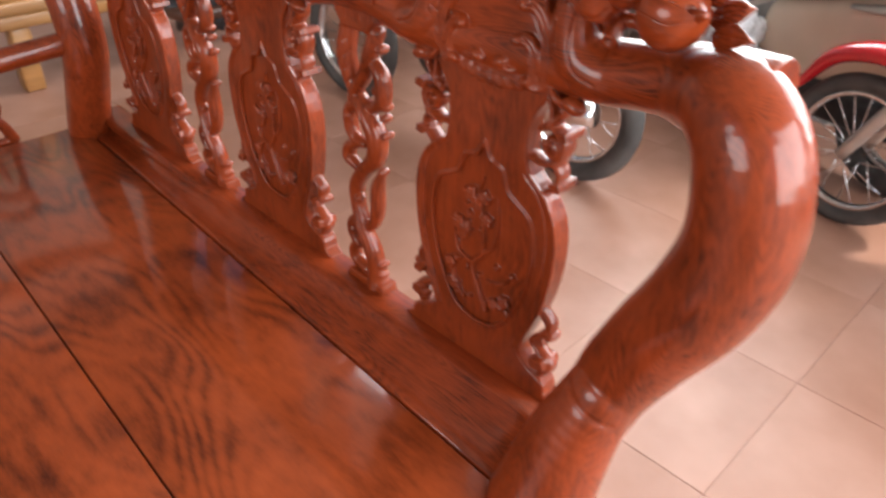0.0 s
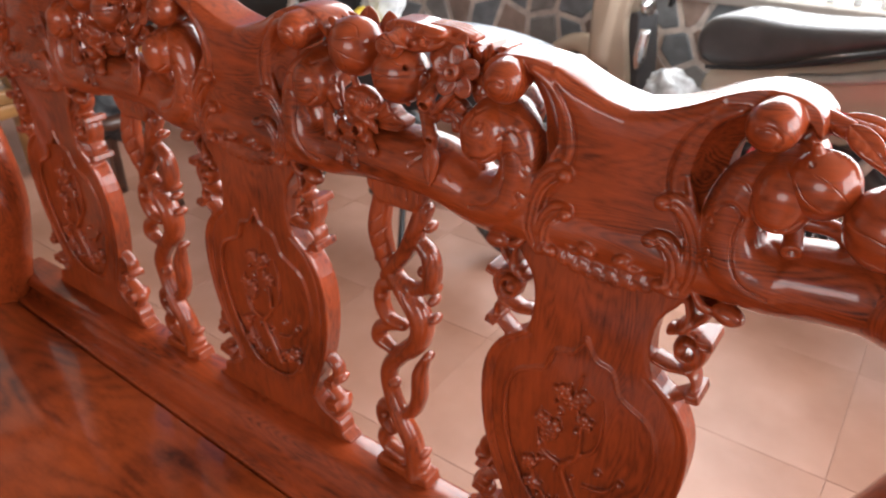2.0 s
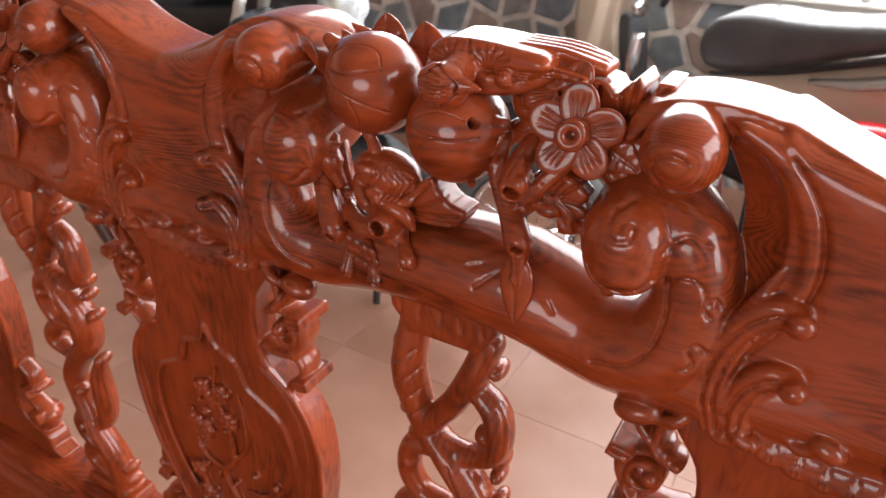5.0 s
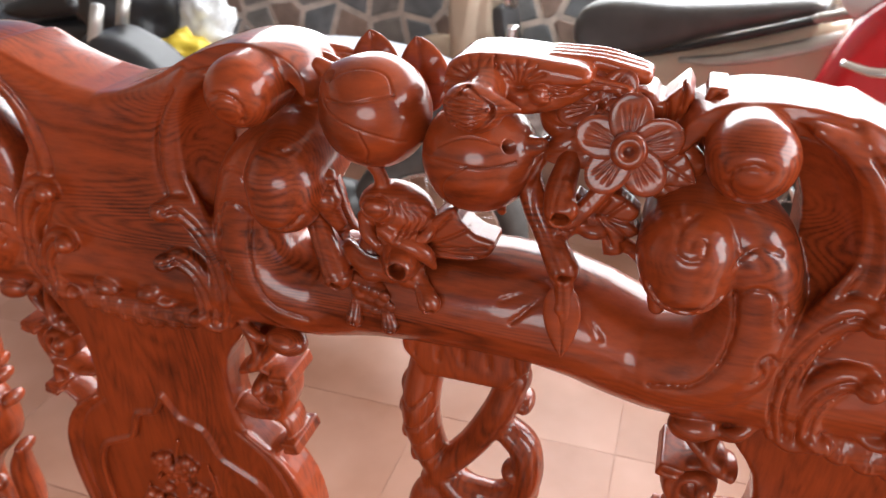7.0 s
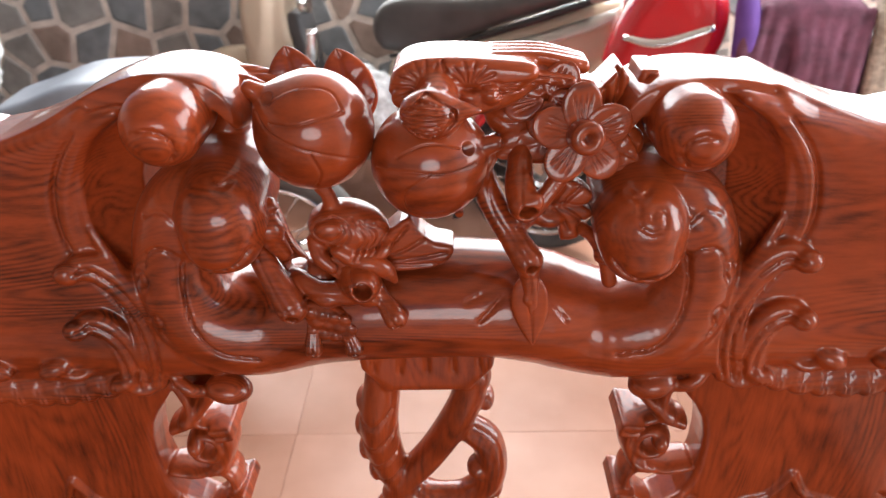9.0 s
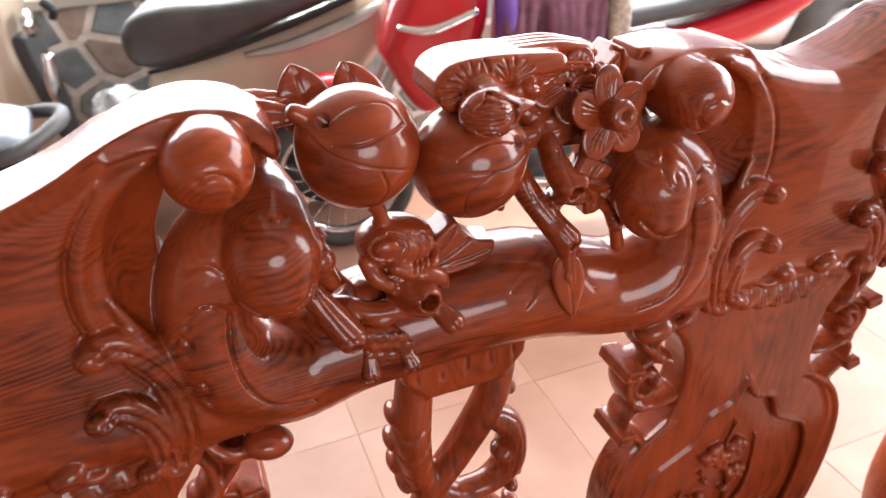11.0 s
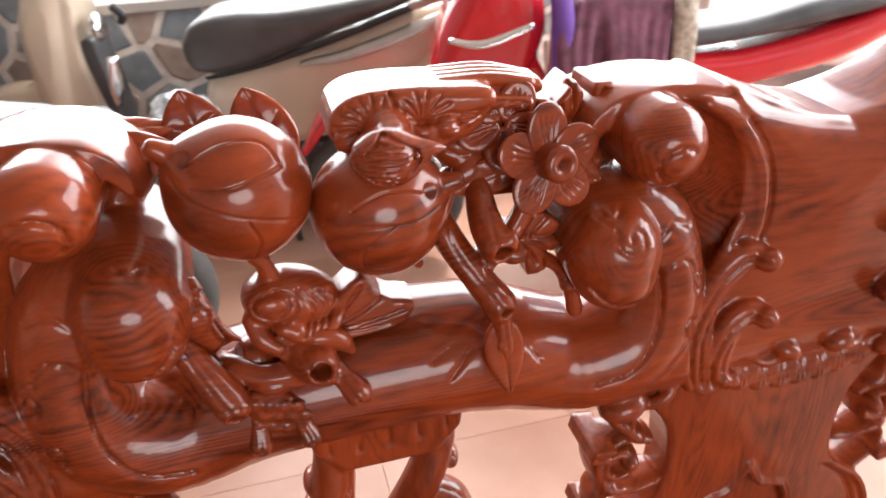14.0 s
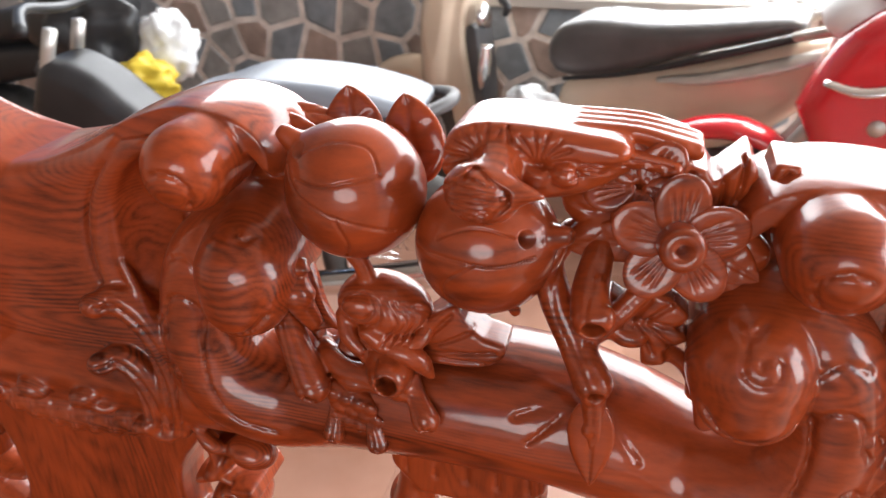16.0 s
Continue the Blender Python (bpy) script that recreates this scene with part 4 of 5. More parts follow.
# drilled branches
def branch(lo, hi, limbs, bores, knobs=()):
    c = Carving(lo, hi, 0.0013)
    rng = random.Random(11)
    for limb in limbs:
        c.rod([(*q[:3], q[3] * (1.08 if i in (0, len(limb) - 1) else rng.uniform(0.92, 1.05))) for i, q in enumerate(limb)], 0.003)
        for a, e in zip(limb, limb[1:]):
            if rng.random() < 0.3:
                k, w = rng.uniform(0.15, 0.85), rng.uniform(-0.8, 0.8)
                x, y, z, s = (u + k * (v - u) for u, v in zip(a, e))
                c.ball((x + w * s, y - 0.6 * s, z + 0.4 * w * s), (0.45 * s, 0.5 * s, 0.6 * s), 0.003)
    for q, r in knobs:
        c.ball(q, r, 0.003)
    for limb in limbs:
        a, e = np.array(limb[0][:3]), np.array(limb[-1][:3])
        c.groove([limb[0][:3], limb[len(limb) // 2][:3], limb[-1][:3]], 0.0009, 0.0011)
    for (x, y, z), (dx, dy, dz), r in bores:
        c.rod([(x + 0.5 * dx, y + 0.5 * dy, z + 0.5 * dz, r * 1.15), (x, y, z, r), (x - dx, y - dy, z - dz, r * 0.8)], 0.0008, cut=True)
    return c.skin("carved_branch", WOOD, bench, "gnarled carved branch with drilled stumps")


keep(branch((0.16, -0.04, 1.025), (0.28, 0.04, 1.15),
            [[(0.17, 0.012, 1.126, 0.003), (0.176, 0.0, 1.11, 0.0075), (0.187, -0.01, 1.092, 0.0085), (0.198, -0.018, 1.074, 0.0096)],
             [(0.238, 0.02, 1.1, 0.012), (0.24, 0.0, 1.094, 0.0155), (0.243, -0.014, 1.091, 0.0135), (0.2455, -0.022, 1.092, 0.0095)],
             [(0.246, 0.0, 1.085, 0.0065), (0.256, -0.012, 1.075, 0.006), (0.264, -0.02, 1.066, 0.0072)],
             [(0.21, -0.004, 1.07, 0.006), (0.209, -0.014, 1.053, 0.0052), (0.208, -0.018, 1.041, 0.006)],
             [(0.226, -0.004, 1.065, 0.006), (0.232, -0.015, 1.05, 0.005), (0.235, -0.019, 1.041, 0.006)],
             [(0.188, 0.02, 1.075, 0.006), (0.2, 0.0, 1.085, 0.007), (0.215, -0.008, 1.08, 0.008), (0.235, -0.008, 1.078, 0.008)]],
            [((0.199, -0.026, 1.069), (0.004, -0.012, -0.008), 0.0042), ((0.2465, -0.033, 1.0925), (0.002, -0.012, 0.001), 0.0062), ((0.267, -0.027, 1.061), (0.006, -0.01, -0.006), 0.0036), ((0.208, -0.0235, 1.037), (0, -0.008, -0.008), 0.0026), ((0.236, -0.0245, 1.037), (0.001, -0.008, -0.008), 0.0026)],
            [((0.22, -0.01, 1.075), (0.008, 0.007, 0.006)), ((0.247, -0.012, 1.078), (0.009, 0.008, 0.007))]))
keep(branch((0.29, -0.045, 1.055), (0.42, 0.045, 1.2),
            [[(0.329, 0.02, 1.168, 0.006), (0.32, 0.012, 1.155, 0.0075), (0.325, 0.006, 1.138, 0.0085), (0.337, -0.002, 1.118, 0.0082), (0.348, -0.012, 1.103, 0.009)],
             [(0.345, 0.024, 1.17, 0.005), (0.343, 0.008, 1.16, 0.0075), (0.342, -0.006, 1.151, 0.0095), (0.3445, -0.017, 1.144, 0.0092)],
             [(0.324, 0.006, 1.165, 0.005), (0.314, 0.003, 1.151, 0.0065), (0.304, 0.001, 1.139, 0.005), (0.306, 0.001, 1.13, 0.0028)],
             [(0.348, -0.004, 1.132, 0.0065), (0.358, -0.003, 1.143, 0.0055), (0.371, 0.004, 1.16, 0.0065), (0.38, 0.012, 1.176, 0.008)],
             [(0.342, 0.004, 1.122, 0.008), (0.352, 0.006, 1.128, 0.007), (0.362, 0.007, 1.13, 0.006)],
             [(0.348, -0.01, 1.1, 0.007), (0.35, -0.013, 1.083, 0.0055), (0.352, -0.014, 1.068, 0.0045)]],
            [((0.3515, -0.022, 1.0985), (0.005, -0.012, -0.005), 0.0042), ((0.347, -0.0285, 1.14), (0.003, -0.013, -0.005), 0.0058)],
            [((0.362, 0.004, 1.124), (0.01, 0.008, 0.006)), ((0.373, 0.008, 1.166), (0.008, 0.008, 0.006))]))
c = Carving((0.335, -0.015, 1.065), (0.42, 0.035, 1.165), 0.0012)
c.slab([(0.35, 1.148), (0.361, 1.142), (0.366, 1.15), (0.376, 1.149), (0.388, 1.14), (0.384, 1.133), (0.389, 1.126), (0.379, 1.119), (0.381, 1.111), (0.369, 1.109), (0.367, 1.122), (0.353, 1.127)], 0.0, 0.016, 0.002, 0.003, n=2, bulge=0.003)
for a, e in (((0.35, 1.137), (0.387, 1.132)), ((0.362, 1.134), (0.37, 1.147)), ((0.368, 1.133), (0.379, 1.145)), ((0.364, 1.132), (0.374, 1.117)), ((0.37, 1.132), (0.382, 1.122))):
    c.groove([(a[0], 0, a[1]), ((a[0] + e[0]) / 2, 0, (a[1] + e[1]) / 2 + 0.001), (e[0], 0, e[1])], 0.0011, 0.0024)
c.rod([(0.375, 0.008, 1.118, 0.005), (0.39, 0.009, 1.108, 0.0042), (0.4, 0.01, 1.09, 0.0046), (0.405, 0.011, 1.072, 0.0052)], 0.003)
c.ball((0.398, 0.006, 1.094), (0.006, 0.005, 0.005), 0.003)
keep(c.skin("leaf_plate", WOOD, bench, "toothed carved leaf on the twig"))
keep(leaf((0.3485, -0.012, 1.093), (0.352, -0.0195, 1.043), 0.0125, (0, -1, 0.05), 0.006, 0.06, veins=0))
# the bunch at the foot of the peaches
c = Carving((0.2, -0.03, 1.085), (0.285, 0.04, 1.155), 0.0011)
c.ball((0.2365, 0.004, 1.121), (0.0255, 0.0185, 0.0175), 0.002, turn=-12)
c.ball((0.226, -0.003, 1.126), (0.0135, 0.0135, 0.0115), 0.0035)
c.rod([(0.231, -0.012, 1.112, 0.005), (0.242, -0.012, 1.106, 0.006), (0.256, -0.007, 1.107, 0.005), (0.262, 0.002, 1.113, 0.003)], 0.003)
c.rod([(0.215, -0.004, 1.115, 0.005), (0.219, -0.009, 1.106, 0.0055), (0.226, -0.012, 1.1, 0.0045)], 0.003)
c.groove([(0.2265 + 0.0095 * math.cos(q), -0.013, 1.1265 + 0.0068 * math.sin(q)) for q in (0, 1, 2, 3, 4, 5, 6.28)], 0.0009, 0.0022)
c.groove([(0.2265 + 0.0125 * math.cos(q), -0.012, 1.125 + 0.0095 * math.sin(q)) for q in (1.4, 0.6, -0.2, -1.0, -1.8)], 0.0009, 0.0018)
for k in range(4):
    c.groove([(0.24 + 0.005 * k, -0.012, 1.132 - 0.002 * k), (0.247 + 0.0045 * k, -0.01, 1.12), (0.24 + 0.004 * k, -0.012, 1.108)], 0.001, 0.0018)
c.rod([(0.228, 0.0, 1.136, 0.0055), (0.2265, -0.002, 1.146, 0.0045), (0.223, -0.002, 1.152, 0.005)], 0.002)
keep(c.skin("carved_bud", WOOD, bench, "large folded carved bud"))
c = Carving((0.22, -0.03, 1.07), (0.315, 0.045, 1.145), 0.0012)
c.slab([(0.236, 1.098), (0.25, 1.108), (0.264, 1.121), (0.275, 1.128), (0.28, 1.119), (0.29, 1.11), (0.302, 1.107), (0.299, 1.097), (0.287, 1.091), (0.264, 1.089), (0.246, 1.088)], -0.002, 0.022, 0.002, 0.003, n=2, bulge=0.003)
for e in ((0.274, 1.123), (0.283, 1.113), (0.297, 1.103), (0.291, 1.095)):
    c.groove([(0.245, -0.003, 1.096), ((0.245 + e[0]) / 2 + 0.002, -0.004, (1.094 + e[1]) / 2), (e[0], -0.003, e[1])], 0.001, 0.0024)
c.rod([(0.232, -0.008, 1.1, 0.005), (0.246, -0.012, 1.103, 0.0065), (0.258, -0.011, 1.098, 0.006), (0.264, -0.009, 1.088, 0.0025)], 0.002)
keep(c.skin("leaf_plate", WOOD, bench, "broad carved leaf beside the bud"))
keep(leaf((0.222, -0.01, 1.104), (0.252, -0.017, 1.092), 0.008, (0, -1, 0.3), 0.006, veins=2))
keep(twig([(0.189, 0.004, 1.142, 0.003), (0.188, 0.001, 1.137, 0.0068), (0.188, 0.0, 1.133, 0.005), (0.188, -0.003, 1.124, 0.0095), (0.189, -0.002, 1.115, 0.0075), (0.195, 0.0, 1.102, 0.005)], name="flower_bud"))
c = Carving((0.165, -0.03, 1.045), (0.29, 0.04, 1.15), 0.0014)
for q, r in (((0.236, 0.008, 1.098), (0.016, 0.014, 0.014)), ((0.252, 0.012, 1.098), (0.018, 0.012, 0.012)), ((0.213, 0.01, 1.083), (0.012, 0.014, 0.012)), ((0.24, -0.008, 1.082), (0.012, 0.01, 0.01)), ((0.228, 0.006, 1.105), (0.013, 0.014, 0.01))):
    c.ball(q, r, 0.003)
c.rod([(0.178, 0.02, 1.14, 0.006), (0.185, 0.012, 1.125, 0.008), (0.192, 0.008, 1.105, 0.008), (0.205, 0.006, 1.085, 0.009), (0.22, 0.004, 1.075, 0.009)], 0.003)
c.ball((0.2, 0.0, 1.092), (0.007, 0.02, 0.007), 0.002, cut=True)
for k in range(4):
    c.groove([(0.222 + 0.008 * k, 0, 1.108), (0.228 + 0.008 * k, 0, 1.1), (0.23 + 0.008 * k, 0, 1.088)], 0.0012, 0.0018)
keep(c.skin("carved_bud", WOOD, bench, "swollen carved bud with curled stems"))
c = Carving((0.195, -0.03, 1.03), (0.245, 0.02, 1.085), 0.0011)
c.slab([(0.203, 1.075), (0.222, 1.072), (0.236, 1.06), (0.232, 1.045), (0.213, 1.046), (0.205, 1.055)], -0.017, 0.01, 0.001, 0.006, n=3)
for i in range(4):
    for j in range(3):
        x, z = 0.209 + 0.0072 * i + 0.0036 * (j % 2), 1.068 - 0.0075 * j - 0.002 * i
        c.ball((x, -0.0165, z), (0.0044, 0.0022, 0.0044), 0.0004)
keep(c.skin("scale_patch", WOOD, bench, "carved patch of overlapping scales"))


def bird():
    c = Carving((0.25, -0.035, 1.17), (0.405, 0.085, 1.24), 0.0010)
    # flat back with two folded wings, their lower edge scalloped
    c.slab([(0.2665, 1.206), (0.27, 1.217), (0.282, 1.2235), (0.305, 1.2245), (0.33, 1.2225), (0.35, 1.2195), (0.352, 1.211), (0.338, 1.2015), (0.315, 1.198), (0.288, 1.197), (0.272, 1.199)], 0.004, 0.05, 0.003, 0.0065, n=3, bulge=0.003)
    for x, z, r in ((0.276, 1.2035, 0.0075), (0.2885, 1.202, 0.007), (0.3005, 1.2035, 0.0065), (0.313, 1.2015, 0.0075), (0.3255, 1.2045, 0.007)):
        c.ball((x, 0.003, z), (r, 0.0045, r * 0.85), 0.0012)
    for x0, z0, lean in ((0.2885, 1.206, -16), (0.313, 1.2055, 10)):
        for k in range(-4, 5):
            a = radians(17 * k + lean)
            c.groove([(x0 + 0.002 * math.sin(a), 0.002, z0 + 0.001), (x0 + 0.009 * math.sin(a), 0.002, z0 + 0.009 * math.cos(a)), (x0 + 0.0185 * math.sin(a * 1.15), 0.006, z0 + 0.0165 * math.cos(a * 1.15))], 0.0007, 0.0017)
    c.groove([(0.2995, 0.001, 1.2055), (0.3005, 0.002, 1.214), (0.298, 0.006, 1.2225)], 0.001, 0.0026)
    # the head, hung forward over the fruit, its striped cap running to the beak
    hx, hy, hz = 0.2915, -0.013, 1.1995
    c.ball((hx, hy, hz), (0.0178, 0.015, 0.0142), 0.0015, turn=-6)
    c.rod([(hx + 0.003, hy + 0.009, hz + 0.005, 0.011), (0.294, 0.012, 1.207, 0.013)], 0.003)
    c.rod([(hx + 0.011, hy - 0.002, hz + 0.002, 0.0075), (hx + 0.0195, hy - 0.003, hz + 0.0025, 0.0042), (hx + 0.0275, hy - 0.003, hz + 0.002, 0.001)], 0.003)
    for i in range(-4, 5):
        c.groove([(hx + 0.0135, hy - 0.006, hz + 0.0015 + 0.0007 * i), (hx + 0.002, hy - 0.009, hz + 0.0028 * i), (hx - 0.0095 + 0.0004 * i * i, hy - 0.007, hz + 0.003 * i + 0.0005), (hx - 0.0165 + 0.0006 * i * i, hy, hz + 0.0022 * i)], 0.0007, 0.002)
    c.ball((hx + 0.0115, hy - 0.0125, hz + 0.0035), 0.0018, 0.0005)
    # long tail of flat feathers in two layers, its ends rounded
    c.slab([(0.33, 1.2215), (0.355, 1.2205), (0.379, 1.217), (0.384, 1.2135), (0.381, 1.208), (0.36, 1.2095), (0.33, 1.209)], 0.022, 0.046, 0.002, 0.004, n=3)
    c.slab([(0.325, 1.2115), (0.348, 1.213), (0.37, 1.2105), (0.3755, 1.2075), (0.3725, 1.2025), (0.352, 1.2045), (0.325, 1.2025)], 0.012, 0.03, 0.002, 0.004, n=3)
    for k in range(4):
        c.groove([(0.328, 0.014, 1.2095 - 0.0022 * k), (0.35, 0.012, 1.2105 - 0.0018 * k), (0.371 - 0.002 * k, 0.012, 1.208 - 0.0015 * k)], 0.0007, 0.002)
        c.rod([(0.328, 0.022 + 0.007 * k, 1.2205, 0.0032), (0.355, 0.024 + 0.0072 * k, 1.2192, 0.0034), (0.381 - 0.004 * abs(k - 1.5), 0.024 + 0.0075 * k, 1.2145, 0.003)], 0.0022, n=3)
    # lower wing edge
    c.rod([(0.302, 0.004, 1.197, 0.005), (0.32, 0.006, 1.197, 0.005), (0.337, 0.012, 1.2, 0.0045), (0.35, 0.018, 1.205, 0.003)], 0.002)
    return c.skin("carved_bird", WOOD, bench, "small carved songbird with fanned feathers")


keep(bird())
for ob in list(MADE):
    again(ob, -0.57)

# the open work beside the arm
END = []
END.append(peach((0.757, -0.002, 1.15), 0.031, (-0.35, -0.6, 0.72), (-0.3, -0.25, 0.95), [[(-0.6, -0.7, 0.3), (-0.3, -0.95, -0.1), (0.2, -0.9, -0.4)], [(-0.2, -0.8, 0.55), (0.4, -0.85, 0.3), (0.75, -0.6, -0.1)]]))
END.append(peach((0.817, -0.008, 1.128), 0.0375, (0.75, -0.55, 0.4), (0.93, -0.4, 0.25), [[(-0.85, -0.5, 0.1), (-0.3, -0.93, 0.1), (0.3, -0.93, 0.0), (0.75, -0.62, 0.1)], [(0.0, -0.8, 0.6), (0.5, -0.75, 0.45)]]))
END.append(twig([(0.705, 0.035, 1.2, 0.011), (0.735, 0.032, 1.199, 0.0085), (0.765, 0.025, 1.192, 0.009)]))
END.append(leaf((0.762, 0.018, 1.199), (0.802, 0.0, 1.172), 0.012, (0.2, -0.75, 0.65), 0.012, 0.25))
END.append(leaf((0.755, 0.03, 1.203), (0.815, 0.034, 1.188), 0.012, (0.1, -0.4, 0.9), 0.01, 0.2))
END.append(leaf((0.835, 0.02, 1.14), (0.866, 0.012, 1.168), 0.012, (0, -0.9, 0.4), 0.012, blunt=0.3))
END.append(leaf((0.84, 0.03, 1.12), (0.885, 0.015, 1.145), 0.014, (0, -0.9, 0.4), 0.012, blunt=0.3))
END.append(leaf((0.85, 0.02, 1.11), (0.9, -0.005, 1.12), 0.015, (0, -0.9, 0.4), 0.008))
END.append(twig([(0.738, 0.03, 1.1, 0.01), (0.745, 0.005, 1.092, 0.009), (0.749, -0.012, 1.084, 0.0095)], 0.5))
END.append(twig([(0.715, 0.03, 1.085, 0.008), (0.735, 0.02, 1.1, 0.008), (0.775, 0.025, 1.1, 0.008), (0.79, 0.03, 1.085, 0.007)]))
for ob in END:
    again(ob, -0.008, True)
# ---- the place round the bench ----
def stones(x0, x1, z0, z1, y, seed, parent):
    """Flat field stones set in mortar: cells grown round jittered centres, each a bevelled slab of its own."""
    rng = random.Random(seed)
    size = 0.155
    seeds = [((i + rng.uniform(0.15, 0.85)) * size * 1.1 + x0, (j + rng.uniform(0.15, 0.85)) * size + z0) for i in range(int((x1 - x0) / size / 1.1) + 1) for j in range(int((z1 - z0) / size) + 1)]
    for cx, cz in seeds:
        loop = [(x0, z0), (x1, z0), (x1, z1), (x0, z1)]
        for ox, oz in seeds:
            d = math.hypot(ox - cx, oz - cz)
            if 0 < d < 0.5:
                nx, nz = (ox - cx) / d, (oz - cz) / d
                lim = d / 2 - 0.014
                cutted = []
                for (ax, az), (bx, bz) in zip(loop, loop[1:] + loop[:1]):
                    da, db = (ax - cx) * nx + (az - cz) * nz - lim, (bx - cx) * nx + (bz - cz) * nz - lim
                    if da <= 0:
                        cutted.append((ax, az))
                    if da * db < 0:
                        t = da / (da - db)
                        cutted.append((ax + t * (bx - ax), az + t * (bz - az)))
                loop = cutted
                if len(loop) < 3:
                    break
        if len(loop) < 3 or max(p[0] for p in loop) - min(p[0] for p in loop) < 0.03:
            continue
        bm = bmesh.new()
        back = [bm.verts.new((px, y + 0.01, pz)) for px, pz in loop]
        mid = [bm.verts.new((px, y - 0.003, pz)) for px, pz in loop]
        front = [bm.verts.new((cx + (px - cx) * 0.9, y - 0.006 - rng.uniform(0, 0.003), cz + (pz - cz) * 0.9)) for px, pz in loop]
        n = len(loop)
        for a, b in ((back, mid), (mid, front)):
            for i in range(n):
                bm.faces.new((a[i], a[(i + 1) % n], b[(i + 1) % n], b[i]))
        bm.faces.new(front)
        bmesh.ops.recalc_face_normals(bm, faces=bm.faces)
        part("stone", bm, rng.choice(STONES), parent, smooth=False)


def setting():
    floor = tagged(link("floor", box(-6, 4.42, -4.6, 3.0, -0.12, -0.004, 0), GROUT, smooth=False), kind="structure")
    tile = None
    rng = random.Random(2)
    T = 0.5
    for i in range(-7, 5):
        for j in range(-3, 4):
            x, y = 0.875 + T * i, 0.95 + T * j
            if tile is None:
                tile = part("tile", box(0.0005, T - 0.0005, 0.0005, T - 0.0005, -0.02, 0.0, 0.0006, seg=1), TILE, floor, smooth=False)
                tile.location = (x, y, 0)
            else:
                t = tile.copy()
                scene.collection.objects.link(t)
                t.location = (x, y, rng.uniform(-0.0006, 0.0006))
    bm = bmesh.new()
    for i in range(-14, 7):
        for j in range(-12, 5):
            if not (-7 <= i < 5 and -3 <= j < 4):
                x, y = 0.875 + T * i, 0.95 + T * j
                box(x + 0.0005, x + T - 0.0005, y + 0.0005, y + T - 0.0005, -0.02, 0.0, 0, bm)
    rest = part("tile_field", bm, TILE, floor, smooth=False)
    tagged(rest, kind="stuff")
    tagged(link("ground", box(-60, 60, -60, 60, -0.3, -0.13, 0), YARD, smooth=False), kind="structure")
    low = tagged(link("wall_low", box(-0.42, 2.3, 2.7, 2.86, -0.004, 0.76, 0), MORTAR, smooth=False), kind="structure")
    stones(-0.42, 2.3, 0.0, 0.76, 2.7, 5, low)
    cap = tagged(link("wall_coping", box(-0.42, 2.34, 2.66, 2.9, 0.76, 0.80, 0.006), PLASTER, smooth=False), kind="structure")
    tall = tagged(link("wall_tall", box(-6, -0.42, 2.68, 2.86, -0.004, 1.3, 0), MORTAR, smooth=False), kind="structure")
    stones(-3.2, -0.43, 0.0, 1.3, 2.68, 9, tall)
    rail = tagged(new("balustrade"), "white painted balustrade of upright bars on the low wall", "balustrade")
    for i in range(27):
        part("bar", box(-0.36 + 0.1 * i, -0.325 + 0.1 * i, 2.76, 2.795, 0.8, 1.5, 0.004), WHITE, rail)
    part("handrail", box(-0.42, 2.34, 2.74, 2.82, 1.5, 1.55, 0.006), WHITE, rail)
    # unseen walls, added to bound the daylight and bounce some of it
    tagged(link("wall_left", box(-6.2, -6.0, -4.6, 3.0, -0.004, 4.3, 0), PLASTER, smooth=False), kind="structure")
    tagged(link("wall_front_left", box(-6, -1.2, -4.8, -4.6, -0.004, 4.3, 0), PLASTER, smooth=False), kind="structure")
    tagged(link("wall_front_right", box(2.4, 2.6, -4.8, -1.5, -0.004, 4.3, 0), PLASTER, smooth=False), kind="structure")
    # added roof slabs, out of view, notched to keep sun off bench and floor
    tagged(link("ceiling", box(-6.2, 1.9, -4.8, 3.9, 4.3, 4.45, 0), CEIL, smooth=False), kind="structure")
    tagged(link("ceiling_porch", box(1.9, 4.4, -4.8, 3.1, 4.3, 4.45, 0), CEIL, smooth=False), kind="structure")


setting()


